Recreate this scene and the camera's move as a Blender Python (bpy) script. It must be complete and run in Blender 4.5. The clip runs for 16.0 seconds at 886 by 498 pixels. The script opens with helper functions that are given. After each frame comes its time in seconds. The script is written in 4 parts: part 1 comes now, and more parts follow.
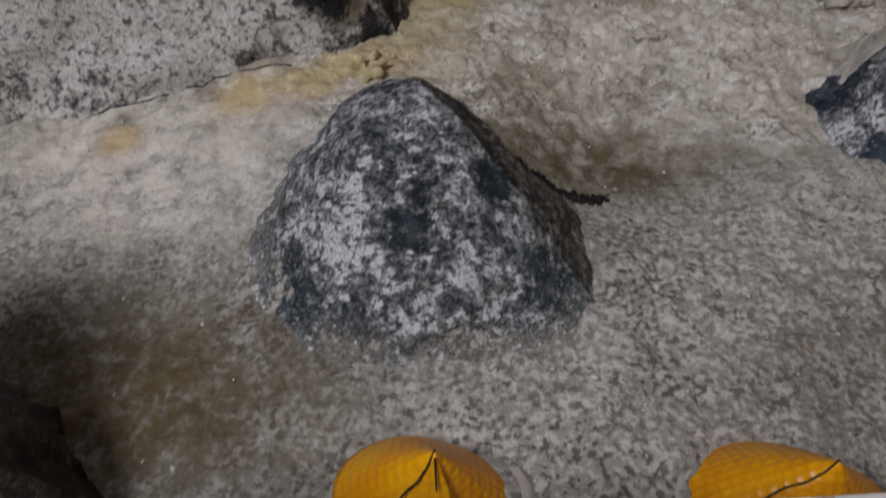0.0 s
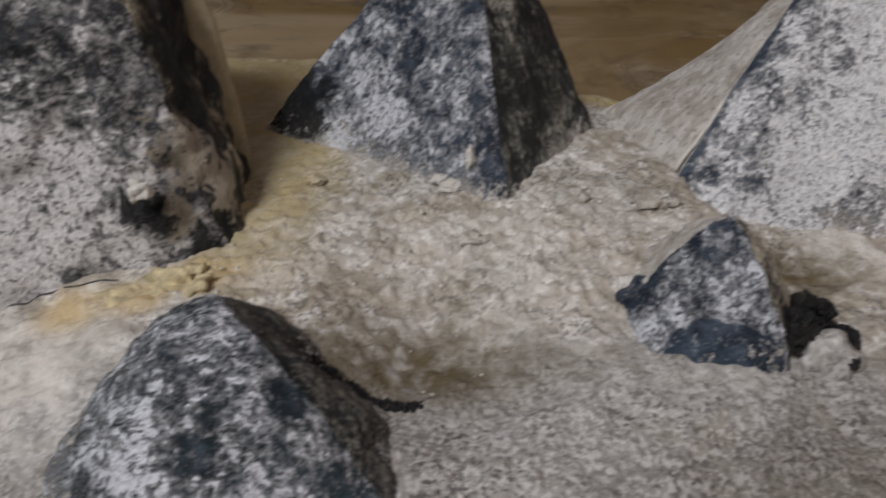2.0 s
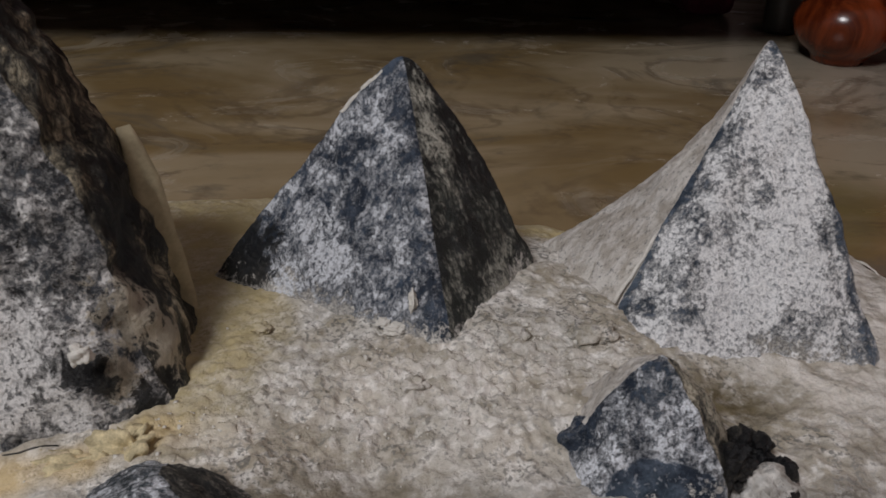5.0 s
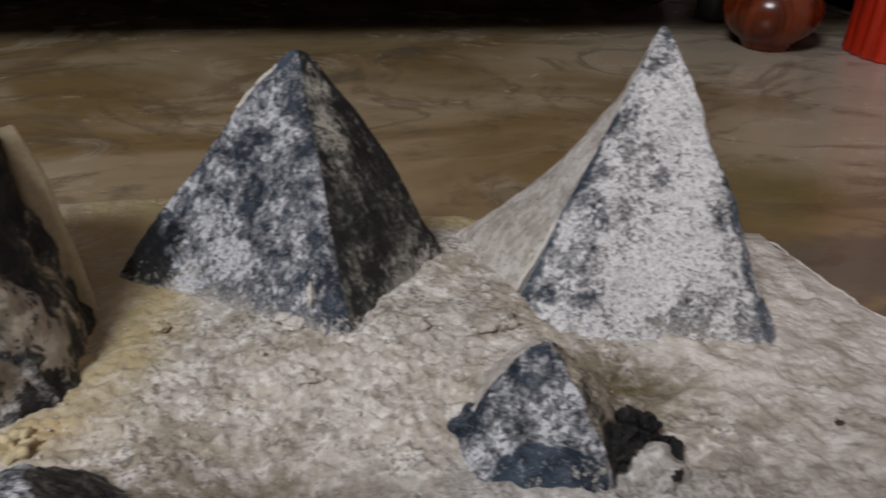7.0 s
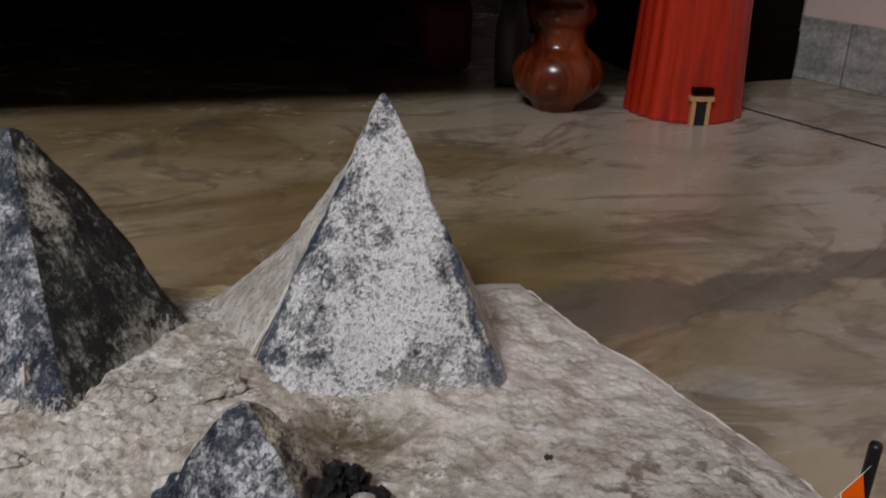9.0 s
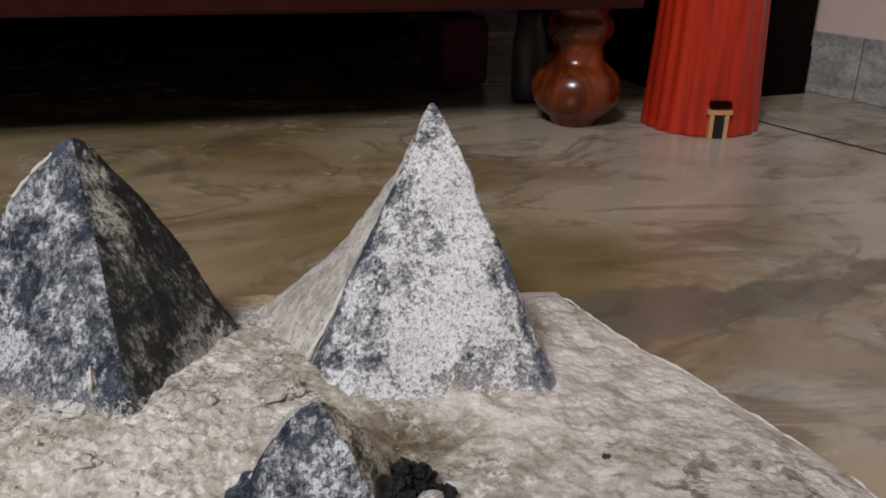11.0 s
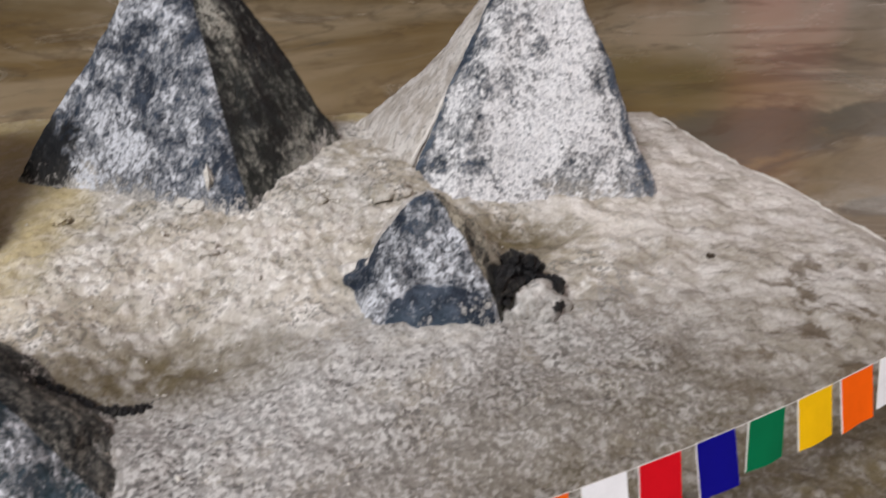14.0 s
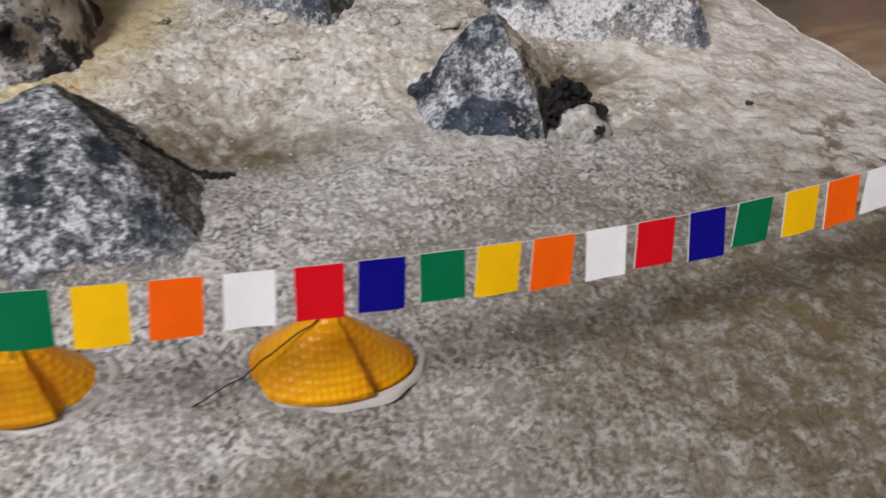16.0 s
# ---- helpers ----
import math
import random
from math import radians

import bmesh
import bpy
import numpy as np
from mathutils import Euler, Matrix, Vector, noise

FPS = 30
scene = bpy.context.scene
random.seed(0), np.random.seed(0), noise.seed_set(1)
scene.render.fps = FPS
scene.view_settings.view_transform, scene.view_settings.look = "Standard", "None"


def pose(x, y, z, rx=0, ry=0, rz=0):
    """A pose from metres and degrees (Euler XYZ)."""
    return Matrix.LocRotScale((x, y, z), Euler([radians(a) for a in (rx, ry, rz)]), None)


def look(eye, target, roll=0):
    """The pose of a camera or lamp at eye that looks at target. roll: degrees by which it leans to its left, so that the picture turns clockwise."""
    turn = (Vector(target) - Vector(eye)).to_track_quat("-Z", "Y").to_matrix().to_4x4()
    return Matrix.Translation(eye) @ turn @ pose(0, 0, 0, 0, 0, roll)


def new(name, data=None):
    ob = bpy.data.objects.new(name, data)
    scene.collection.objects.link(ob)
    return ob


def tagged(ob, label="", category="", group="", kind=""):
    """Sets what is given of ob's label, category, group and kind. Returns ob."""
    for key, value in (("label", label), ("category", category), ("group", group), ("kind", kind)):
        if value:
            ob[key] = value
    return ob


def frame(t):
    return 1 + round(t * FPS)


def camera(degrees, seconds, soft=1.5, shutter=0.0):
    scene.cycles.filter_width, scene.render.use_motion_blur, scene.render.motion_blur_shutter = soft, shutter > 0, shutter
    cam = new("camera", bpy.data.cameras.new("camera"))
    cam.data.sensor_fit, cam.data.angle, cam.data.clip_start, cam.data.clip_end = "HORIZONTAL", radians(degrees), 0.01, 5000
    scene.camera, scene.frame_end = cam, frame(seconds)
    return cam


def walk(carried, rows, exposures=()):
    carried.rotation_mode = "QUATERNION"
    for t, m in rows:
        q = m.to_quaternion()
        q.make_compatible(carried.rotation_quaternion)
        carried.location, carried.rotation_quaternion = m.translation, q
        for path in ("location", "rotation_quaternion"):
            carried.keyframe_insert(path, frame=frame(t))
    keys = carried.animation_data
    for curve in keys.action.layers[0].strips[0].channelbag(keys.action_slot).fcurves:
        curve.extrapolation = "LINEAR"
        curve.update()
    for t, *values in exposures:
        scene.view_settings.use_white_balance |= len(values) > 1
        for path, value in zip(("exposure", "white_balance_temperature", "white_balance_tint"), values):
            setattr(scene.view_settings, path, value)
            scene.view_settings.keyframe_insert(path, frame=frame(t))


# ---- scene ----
# the camera and its walk
cam = camera(55.15, 16.0, soft=1.7, shutter=0.5)
PATH = [
    (0, (0.0030, -0.0110, 0.2526), (0.0092, 0.6736, -0.4763), 1.19),
    (0.5, (0.0051, -0.0118, 0.2547), (0.0143, 0.7258, -0.4205), 0.87),
    (1, (0.0036, -0.0085, 0.2640), (0.0175, 0.7481, -0.3897), 0.94),
    (1.5, (0.0171, -0.0071, 0.2666), (0.0572, 0.7874, -0.3394), 1.60),
    (2, (0.0468, -0.0082, 0.2693), (0.1343, 0.8049, -0.3062), 2.82),
    (2.5, (0.0649, -0.0055, 0.2820), (0.1843, 0.8255, -0.2614), 2.79),
    (3, (0.0640, -0.0051, 0.2860), (0.1914, 0.8395, -0.2340), 2.59),
    (3.5, (0.0632, -0.0051, 0.2872), (0.1872, 0.8479, -0.2198), 2.20),
    (4, (0.0593, -0.0057, 0.2951), (0.1829, 0.8614, -0.1874), 1.91),
    (6.3, (0.0691, -0.0087, 0.2834), (0.1954, 0.8677, -0.1814), 1.34),
    (6.5, (0.0745, -0.0079, 0.2873), (0.2025, 0.8635, -0.1862), 1.45),
    (7, (0.0964, -0.0143, 0.2894), (0.2581, 0.8522, -0.1826), 0.98),
    (7.5, (0.1255, -0.0291, 0.2891), (0.3451, 0.8287, -0.1757), 1.16),
    (8, (0.1488, -0.0397, 0.2866), (0.4012, 0.8130, -0.1707), 1.43),
    (8.5, (0.1628, -0.0423, 0.2861), (0.4360, 0.8081, -0.1635), 1.20),
    (9, (0.1691, -0.0456, 0.2943), (0.4842, 0.8150, -0.1057), 1.51),
    (9.5, (0.1707, -0.0500, 0.2942), (0.4927, 0.8147, -0.0913), 1.27),
    (10, (0.1592, -0.0487, 0.2921), (0.4809, 0.8170, -0.0915), 1.21),
    (10.2, (0.1492, -0.0479, 0.2916), (0.4734, 0.8179, -0.0896), 1.29),
    (12.3, (0.1338, -0.0466, 0.2864), (0.4316, 0.8295, -0.0927), 0.30),
    (12.5, (0.1347, -0.0472, 0.2862), (0.4302, 0.8262, -0.1009), 0.16),
    (13, (0.1345, -0.0503, 0.2820), (0.4111, 0.8021, -0.1618), -0.29),
    (13.5, (0.1269, -0.0535, 0.2719), (0.3832, 0.7825, -0.2133), -0.52),
    (14, (0.1130, -0.0565, 0.2638), (0.3342, 0.7647, -0.2623), -0.99),
    (14.5, (0.1018, -0.0566, 0.2553), (0.2970, 0.7467, -0.3073), -0.85),
    (15, (0.1091, -0.0731, 0.2477), (0.2709, 0.7321, -0.3229), -0.41),
    (15.5, (0.1298, -0.0973, 0.2432), (0.2544, 0.6920, -0.3580), 0.42),
    (16, (0.1050, -0.1151, 0.2604), (0.2410, 0.6443, -0.3759), 1.63),
]
EXPOSURES = [(0, -1.33), (0.5, -1.10), (1, -0.93), (1.5, -0.88), (3.5, -1.03), (4, -1.06), (6.5, -0.85), (7.5, -0.76), (9.5, -0.9), (10.2, -0.75), (12.5, -0.18), (14.5, -0.25), (15, -0.29), (16, -0.38)]
walk(cam, [(t, look(eye, target, roll)) for t, eye, target, roll in PATH], EXPOSURES)

# ---- world and light: an indoor room at night, one lamp on the wall to the left, behind the camera ----
world = bpy.data.worlds.new("room_dark")
scene.world = world
world.use_nodes = True
world.node_tree.nodes["Background"].inputs[0].default_value = (0.9, 0.93, 1.0, 1)
world.node_tree.nodes["Background"].inputs[1].default_value = 0.004

LAMP_AT = Vector((-1.15, -1.20, 2.36))
lamp_data = bpy.data.lights.new("room_lamp", "AREA")
lamp_data.shape, lamp_data.size = "DISK", 0.75
lamp_data.energy = 102
lamp_data.color = (1.0, 0.985, 1.015)
lamp = new("room_lamp", lamp_data)
lamp.matrix_world = look(LAMP_AT, (0.35, 0.55, 0.0))


# ---- materials ----
class Nodes:
    """A small helper to write node materials."""

    def __init__(self, name):
        self.mat = bpy.data.materials.new(name)
        self.mat.use_nodes = True
        self.tree = self.mat.node_tree
        self.bsdf = self.tree.nodes["Principled BSDF"]
        self.coord = self.tree.nodes.new("ShaderNodeTexCoord").outputs["Object"]

    def put(self, socket, value):
        if hasattr(value, "is_output"):
            self.tree.links.new(value, socket)
        elif isinstance(value, tuple) and len(value) == 3 and socket.type == "RGBA":
            socket.default_value = (*value, 1)
        else:
            socket.default_value = value

    def noise(self, scale, detail=4.0, rough=0.6, warp=0.0, coord=None, stretch=None):
        co = coord or self.coord
        if stretch:
            m = self.tree.nodes.new("ShaderNodeMapping")
            self.put(m.inputs[0], co)
            m.inputs[3].default_value = stretch
            co = m.outputs[0]
        n = self.tree.nodes.new("ShaderNodeTexNoise")
        self.put(n.inputs["Vector"], co)
        n.inputs["Scale"].default_value, n.inputs["Detail"].default_value = scale, detail
        n.inputs["Roughness"].default_value, n.inputs["Distortion"].default_value = rough, warp
        return n.outputs[0]

    def math(self, op, a, b=0.0, c=0.0):
        n = self.tree.nodes.new("ShaderNodeMath")
        n.operation = op
        for s, v in zip(n.inputs, (a, b, c)):
            self.put(s, v)
        return n.outputs[0]

    def step(self, value, lo, hi, a=0.0, b=1.0):
        n = self.tree.nodes.new("ShaderNodeMapRange")
        n.interpolation_type = "SMOOTHSTEP"
        for s, v in zip(n.inputs, (value, lo, hi, a, b)):
            self.put(s, v)
        return n.outputs[0]

    def mix(self, f, a, b):
        n = self.tree.nodes.new("ShaderNodeMix")
        n.data_type = "RGBA"
        self.put(n.inputs[0], f)
        self.put(n.inputs[6], a)
        self.put(n.inputs[7], b)
        return n.outputs[2]

    def near(self, place, radius, soft=0.5, squash=(1, 1, 1)):
        """1 inside a blob round a place, 0 outside."""
        m = self.tree.nodes.new("ShaderNodeVectorMath")
        m.operation = "SUBTRACT"
        self.put(m.inputs[0], self.coord)
        m.inputs[1].default_value = place
        k = self.tree.nodes.new("ShaderNodeVectorMath")
        k.operation = "MULTIPLY"
        self.put(k.inputs[0], m.outputs[0])
        k.inputs[1].default_value = squash
        d = self.tree.nodes.new("ShaderNodeVectorMath")
        d.operation = "LENGTH"
        self.put(d.inputs[0], k.outputs[0])
        return self.step(d.outputs["Value"], radius * soft, radius, 1.0, 0.0)

    def beside(self, a, b, radius, soft=0.2):
        """1 along the line through two places, 0 further off than the radius."""
        a, b = Vector(a), Vector(b)
        m = self.tree.nodes.new("ShaderNodeVectorMath")
        m.operation = "SUBTRACT"
        self.put(m.inputs[0], self.coord)
        m.inputs[1].default_value = a
        k = self.tree.nodes.new("ShaderNodeVectorMath")
        k.operation = "CROSS_PRODUCT"
        self.put(k.inputs[0], m.outputs[0])
        k.inputs[1].default_value = (b - a).normalized()
        d = self.tree.nodes.new("ShaderNodeVectorMath")
        d.operation = "LENGTH"
        self.put(d.inputs[0], k.outputs[0])
        return self.step(d.outputs["Value"], radius * soft, radius, 1.0, 0.0)

    def bump(self, height, strength, distance, after=None):
        n = self.tree.nodes.new("ShaderNodeBump")
        n.inputs["Strength"].default_value, n.inputs["Distance"].default_value = strength, distance
        self.put(n.inputs["Height"], height)
        if after is not None:
            self.put(n.inputs["Normal"], after)
        return n.outputs[0]

    def done(self, color, rough=0.7, normal=None, metal=0.0, spec=0.5):
        self.put(self.bsdf.inputs["Base Color"], color)
        self.put(self.bsdf.inputs["Roughness"], rough)
        self.put(self.bsdf.inputs["Metallic"], metal)
        self.put(self.bsdf.inputs["Specular IOR Level"], spec)
        if normal is not None:
            self.put(self.bsdf.inputs["Normal"], normal)
        return self.mat


def rock(name, cover, dark, dark2, light, size=1.0, bare=(), clad=(), streak=None, foot=0.0, dust=(0.74, 0.71, 0.66), hard=(), worn=(), haze=0.16, wash=(), pits=0.6):
    """Dark painted paper dusted with white powder; cover: the part that is white; foot: the height up to which ground powder lies on it."""
    n = Nodes(name)
    fleck = n.noise(310 / size, 8, 0.74, 0.3, stretch=streak)
    fine = n.noise(760 / size, 3, 0.6)
    patch = n.noise(42 / size, 5, 0.6, 0.6)
    clot = n.noise(105 / size, 4, 0.6, 0.8, stretch=streak)
    f = n.math("MULTIPLY_ADD", patch, 0.56, n.math("MULTIPLY_ADD", fleck, 0.58, n.math("MULTIPLY_ADD", fine, 0.12, n.math("MULTIPLY", clot, 0.36))))
    wander = n.math("MULTIPLY_ADD", n.noise(120 / size, 3, 0.6), 1.4, -0.2)
    for place, radius, squash in bare:
        f = n.math("SUBTRACT", f, n.math("MULTIPLY", n.math("MULTIPLY", n.near(place, radius * 1.25, 0.3, squash), wander), 0.20))
    for place, radius, squash in hard:
        edge = n.math("ADD", n.near(place, radius * 1.3, 0.45, squash), n.math("MULTIPLY_ADD", fleck, 1.2, -0.6))
        f = n.math("SUBTRACT", f, n.math("MULTIPLY", n.step(edge, 0.35, 0.75), 0.3))
    for a, b, radius in worn:
        f = n.math("SUBTRACT", f, n.math("MULTIPLY", n.math("MULTIPLY", n.beside(a, b, radius), wander), 0.42))
    for place, radius, squash in clad:
        f = n.math("ADD", f, n.math("MULTIPLY", n.math("MULTIPLY", n.near(place, radius * 1.3, 0.1, squash), wander), 0.32))
    middle = 0.80 + (0.5 - cover) * 0.32
    grain = n.noise(430 / size, 3, 0.6, stretch=streak)
    pit = n.step(n.math("MULTIPLY_ADD", grain, 0.6, n.math("MULTIPLY", fleck, 0.4)), 0.405, 0.45, pits, 0.0)
    chip = n.step(n.math("MULTIPLY_ADD", grain, 0.5, n.math("MULTIPLY", clot, 0.5)), 0.55, 0.605, 0.0, 0.18 + 0.6 * cover)
    white = n.step(f, middle - 0.10, middle + 0.11)
    white = n.math("MINIMUM", n.math("ADD", n.math("MULTIPLY", white, n.math("SUBTRACT", 1.0, pit)), n.math("MULTIPLY", chip, n.step(white, 0.0, 0.4, 0.55, 1.0))), 1.0)
    under = n.mix(n.step(patch, 0.4, 0.62), dark, dark2)
    veil = n.math("MULTIPLY", n.step(n.noise(110 / size, 5, 0.7, stretch=streak), 0.42, 0.74), haze)
    under = n.mix(veil, under, tuple(c * k for c, k in zip(light, (0.70, 0.82, 1.0))))
    over = n.mix(n.step(n.math("MULTIPLY_ADD", fine, 0.5, n.math("MULTIPLY", fleck, 0.5)), 0.38, 0.58), tuple(c * 0.62 for c in light), tuple(min(0.9, c * 1.12) for c in light))
    color = n.mix(white, under, over)
    if foot:
        split = n.tree.nodes.new("ShaderNodeSeparateXYZ")
        n.put(split.inputs[0], n.coord)
        level = n.math("MULTIPLY_ADD", n.math("SUBTRACT", n.math("MULTIPLY_ADD", fleck, 0.5, n.math("MULTIPLY", patch, 0.5)), 0.5), 0.13, split.outputs[2])
        color = n.mix(n.step(level, foot - 0.002, foot + 0.006, 0.92, 0.0), color, n.mix(n.step(fine, 0.4, 0.6), tuple(c * 0.55 for c in dust), dust))
    tear = n.noise(80, 6, 0.68, 0.6) if wash else fleck
    for place, radius, squash, tint in wash:
        edge = n.math("ADD", n.near(place, radius * 1.6, 0.0, squash), n.math("MULTIPLY_ADD", n.math("MULTIPLY_ADD", tear, 0.6, n.math("MULTIPLY", fleck, 0.4)), 4.4, -2.2))
        color = n.mix(n.math("MULTIPLY", n.step(edge, 0.40, 0.70), 0.93), color, n.mix(n.step(fleck, 0.35, 0.65), tuple(c * 0.7 for c in tint), tint))
    normal = n.bump(n.math("MULTIPLY_ADD", white, 0.8, fine), 0.7, 0.0013, n.bump(fleck, 0.5, 0.0022))
    return n.done(color, n.step(white, 0.0, 1.0, 0.5, 0.9), normal, spec=0.35)


def ground_snow():
    """Cream plaster on paper: white clods, salt-and-pepper powder towards the front, creases on the flank, olive-brown
    stains and painted shade.
    """
    n = Nodes("powdered_plaster")
    fine = n.noise(820, 4, 0.65)
    grit = n.noise(420, 2, 0.5, 0.2)
    grain = n.noise(250, 5, 0.62, 0.2)
    clod = n.noise(115, 4, 0.58, 0.3)
    mid = n.noise(48, 5, 0.62, 0.4)
    wide = n.noise(14, 4, 0.55, 0.4)
    split = n.tree.nodes.new("ShaderNodeSeparateXYZ")
    n.put(split.inputs[0], n.coord)
    wander = n.math("MULTIPLY_ADD", mid, 0.10, -0.05)
    front = n.step(n.math("ADD", split.outputs[1], wander), 0.205, 0.275, 1.0, 0.0)
    flank = n.math("MULTIPLY", n.step(n.math("ADD", split.outputs[0], wander), 0.27, 0.35), n.step(split.outputs[1], 0.13, 0.2))

    # cream plaster with soft white clods and tan hollows
    base = n.mix(n.step(wide, 0.36, 0.64), (0.45, 0.40, 0.325), (0.56, 0.535, 0.49))
    hollow = n.step(n.math("MULTIPLY_ADD", clod, 0.5, n.math("MULTIPLY", mid, 0.5)), 0.40, 0.50, 0.75, 0.0)
    base = n.mix(hollow, base, (0.32, 0.285, 0.22))
    fluff = n.step(n.math("MULTIPLY_ADD", clod, 0.5, n.math("MULTIPLY_ADD", mid, 0.35, n.math("MULTIPLY", grain, 0.15))), 0.49, 0.60)
    base = n.mix(n.math("MULTIPLY", fluff, 0.9), base, (0.85, 0.825, 0.785))
    tan = n.step(n.noise(23, 5, 0.6, 0.5), 0.53, 0.68)
    base = n.mix(n.math("MULTIPLY", tan, 0.4), base, (0.38, 0.325, 0.225))
    cluster = n.step(n.noise(34, 5, 0.66, 0.3), 0.40, 0.62)
    speck = n.math("MULTIPLY", n.step(n.math("MULTIPLY_ADD", grit, 0.55, n.math("MULTIPLY", grain, 0.45)), 0.505, 0.57), n.step(cluster, 0.0, 1.0, 0.2, 0.85))
    base = n.mix(speck, base, (0.17, 0.165, 0.15))

    # grey powder sprinkled over the front half
    powder = n.mix(n.step(wide, 0.38, 0.62), (0.31, 0.295, 0.28), (0.43, 0.42, 0.405))
    powder = n.mix(n.math("MULTIPLY", n.step(mid, 0.52, 0.66), 0.55), powder, (0.33, 0.295, 0.235))
    powder = n.mix(n.math("MULTIPLY", n.step(n.math("MULTIPLY_ADD", grit, 0.75, n.math("MULTIPLY", clod, 0.25)), 0.51, 0.585), n.step(wide, 0.35, 0.6, 0.5, 0.85)), powder, (0.68, 0.665, 0.645))
    powder = n.mix(n.math("MULTIPLY", n.step(n.math("MULTIPLY_ADD", grit, 0.65, n.math("MULTIPLY", grain, 0.35)), 0.42, 0.48, 1.0, 0.0), n.step(cluster, 0.0, 1.0, 0.45, 0.95)), powder, (0.11, 0.105, 0.105))
    powder = n.mix(n.step(fine, 0.56, 0.68, 0.0, 0.3), powder, (0.20, 0.195, 0.19))
    base = n.mix(n.math("MULTIPLY", front, 0.93), base, powder)

    # creased paper on the flank with scuffs of dirt
    crease = n.noise(44, 7, 0.72, 0.3, stretch=(0.34, 1.5, 1))
    skin = n.mix(n.step(n.math("MULTIPLY_ADD", crease, 0.5, n.math("MULTIPLY", mid, 0.5)), 0.40, 0.58), (0.43, 0.39, 0.33), (0.70, 0.67, 0.63))
    skin = n.mix(n.math("MULTIPLY", n.step(n.math("MULTIPLY_ADD", crease, 0.5, n.math("MULTIPLY", grain, 0.5)), 0.39, 0.455, 1.0, 0.0), 0.35), skin, (0.20, 0.185, 0.165))
    skin = n.mix(n.math("MULTIPLY", n.step(n.noise(85, 5, 0.66, 0.6, stretch=(0.6, 1.3, 1)), 0.59, 0.67), 0.75), skin, (0.16, 0.145, 0.125))
    base = n.mix(n.math("MULTIPLY", flank, 0.85), base, skin)

    for place, radius, much in (((-0.11, 0.235, 0.03), 0.085, 0.75), ((0.11, 0.31, 0.04), 0.09, 0.35), ((0.305, 0.315, 0.03), 0.04, 0.6), ((0.40, 0.37, 0.02), 0.13, 0.35), ((-0.015, 0.29, 0.04), 0.04, 0.6)):
        base = n.mix(n.math("MULTIPLY", n.near(place, radius, 0.2, (0.8, 1.2, 1)), n.step(mid, 0.36, 0.56, much * 0.15, much)), base, (0.86, 0.81, 0.745))
    # unpowdered paper with painted-in shade behind the peaks, and brown patches at the front
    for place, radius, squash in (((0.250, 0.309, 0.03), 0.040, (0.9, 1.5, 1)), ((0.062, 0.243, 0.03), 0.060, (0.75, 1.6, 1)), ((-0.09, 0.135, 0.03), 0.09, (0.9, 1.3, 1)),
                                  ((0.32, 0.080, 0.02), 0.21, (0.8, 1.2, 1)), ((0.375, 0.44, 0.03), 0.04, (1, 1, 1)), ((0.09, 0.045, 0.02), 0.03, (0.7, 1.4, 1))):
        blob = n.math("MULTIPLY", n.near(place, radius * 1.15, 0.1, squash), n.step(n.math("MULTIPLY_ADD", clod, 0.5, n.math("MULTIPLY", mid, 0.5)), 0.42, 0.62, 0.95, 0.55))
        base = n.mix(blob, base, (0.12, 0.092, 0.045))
    for place, radius in (((-0.075, 0.272, 0.04), 0.022), ((-0.125, 0.252, 0.035), 0.015), ((-0.05, 0.276, 0.045), 0.020), ((-0.02, 0.295, 0.045), 0.02)):
        base = n.mix(n.math("MULTIPLY", n.near(place, radius, 0.2), 0.6), base, (0.66, 0.46, 0.16))
    dirt = n.math("MULTIPLY", n.near((0.40, 0.19, 0.02), 0.14, 0.3, (0.9, 1.2, 1)), n.step(n.noise(52, 6, 0.68, 0.4), 0.49, 0.60))
    base = n.mix(n.math("MULTIPLY", dirt, 0.85), base, (0.12, 0.088, 0.055))
    for place, radius, squash in (((-0.015, 0.435, 0.03), 0.20, (3.0, 1, 1)), ((0.03, 0.575, 0.02), 0.13, (0.8, 1.3, 1)), ((0.20, 0.53, 0.03), 0.07, (1, 1.2, 1))):
        base = n.mix(n.math("MULTIPLY", n.near(place, radius, 0.45, squash), n.step(mid, 0.3, 0.62, 0.92, 0.65)), base, (0.50, 0.41, 0.215))
    normal = n.bump(fine, 0.5, 0.0010, n.bump(grit, 0.4, 0.0014, n.bump(n.math("MULTIPLY_ADD", clod, 0.6, n.math("MULTIPLY", n.math("MULTIPLY", crease, flank), 0.14)), 0.25, 0.0040, n.bump(grain, 0.5, 0.0026))))
    return n.done(base, 0.9, normal, spec=0.2)


def paper_tan(name, a, b, streak):
    """Plaster-coated paper skin with long creases, white scuffs and dust."""
    n = Nodes(name)
    crease = n.noise(70, 6, 0.65, 0.6, stretch=streak)
    dust = n.noise(300, 6, 0.72)
    fine = n.noise(820, 4, 0.65)
    mid = n.noise(60, 5, 0.65, 0.8)
    color = n.mix(n.step(crease, 0.38, 0.62), a, b)
    color = n.mix(n.math("MULTIPLY", n.step(mid, 0.48, 0.64), 0.75), color, (0.76, 0.73, 0.68))
    color = n.mix(n.math("MULTIPLY", n.step(n.math("MULTIPLY_ADD", fine, 0.4, n.math("MULTIPLY", dust, 0.8)), 0.62, 0.76), 0.75), color, (0.10, 0.10, 0.10))
    return n.done(color, 0.88, n.bump(crease, 0.7, 0.004, n.bump(dust, 0.7, 0.0025)), spec=0.2)


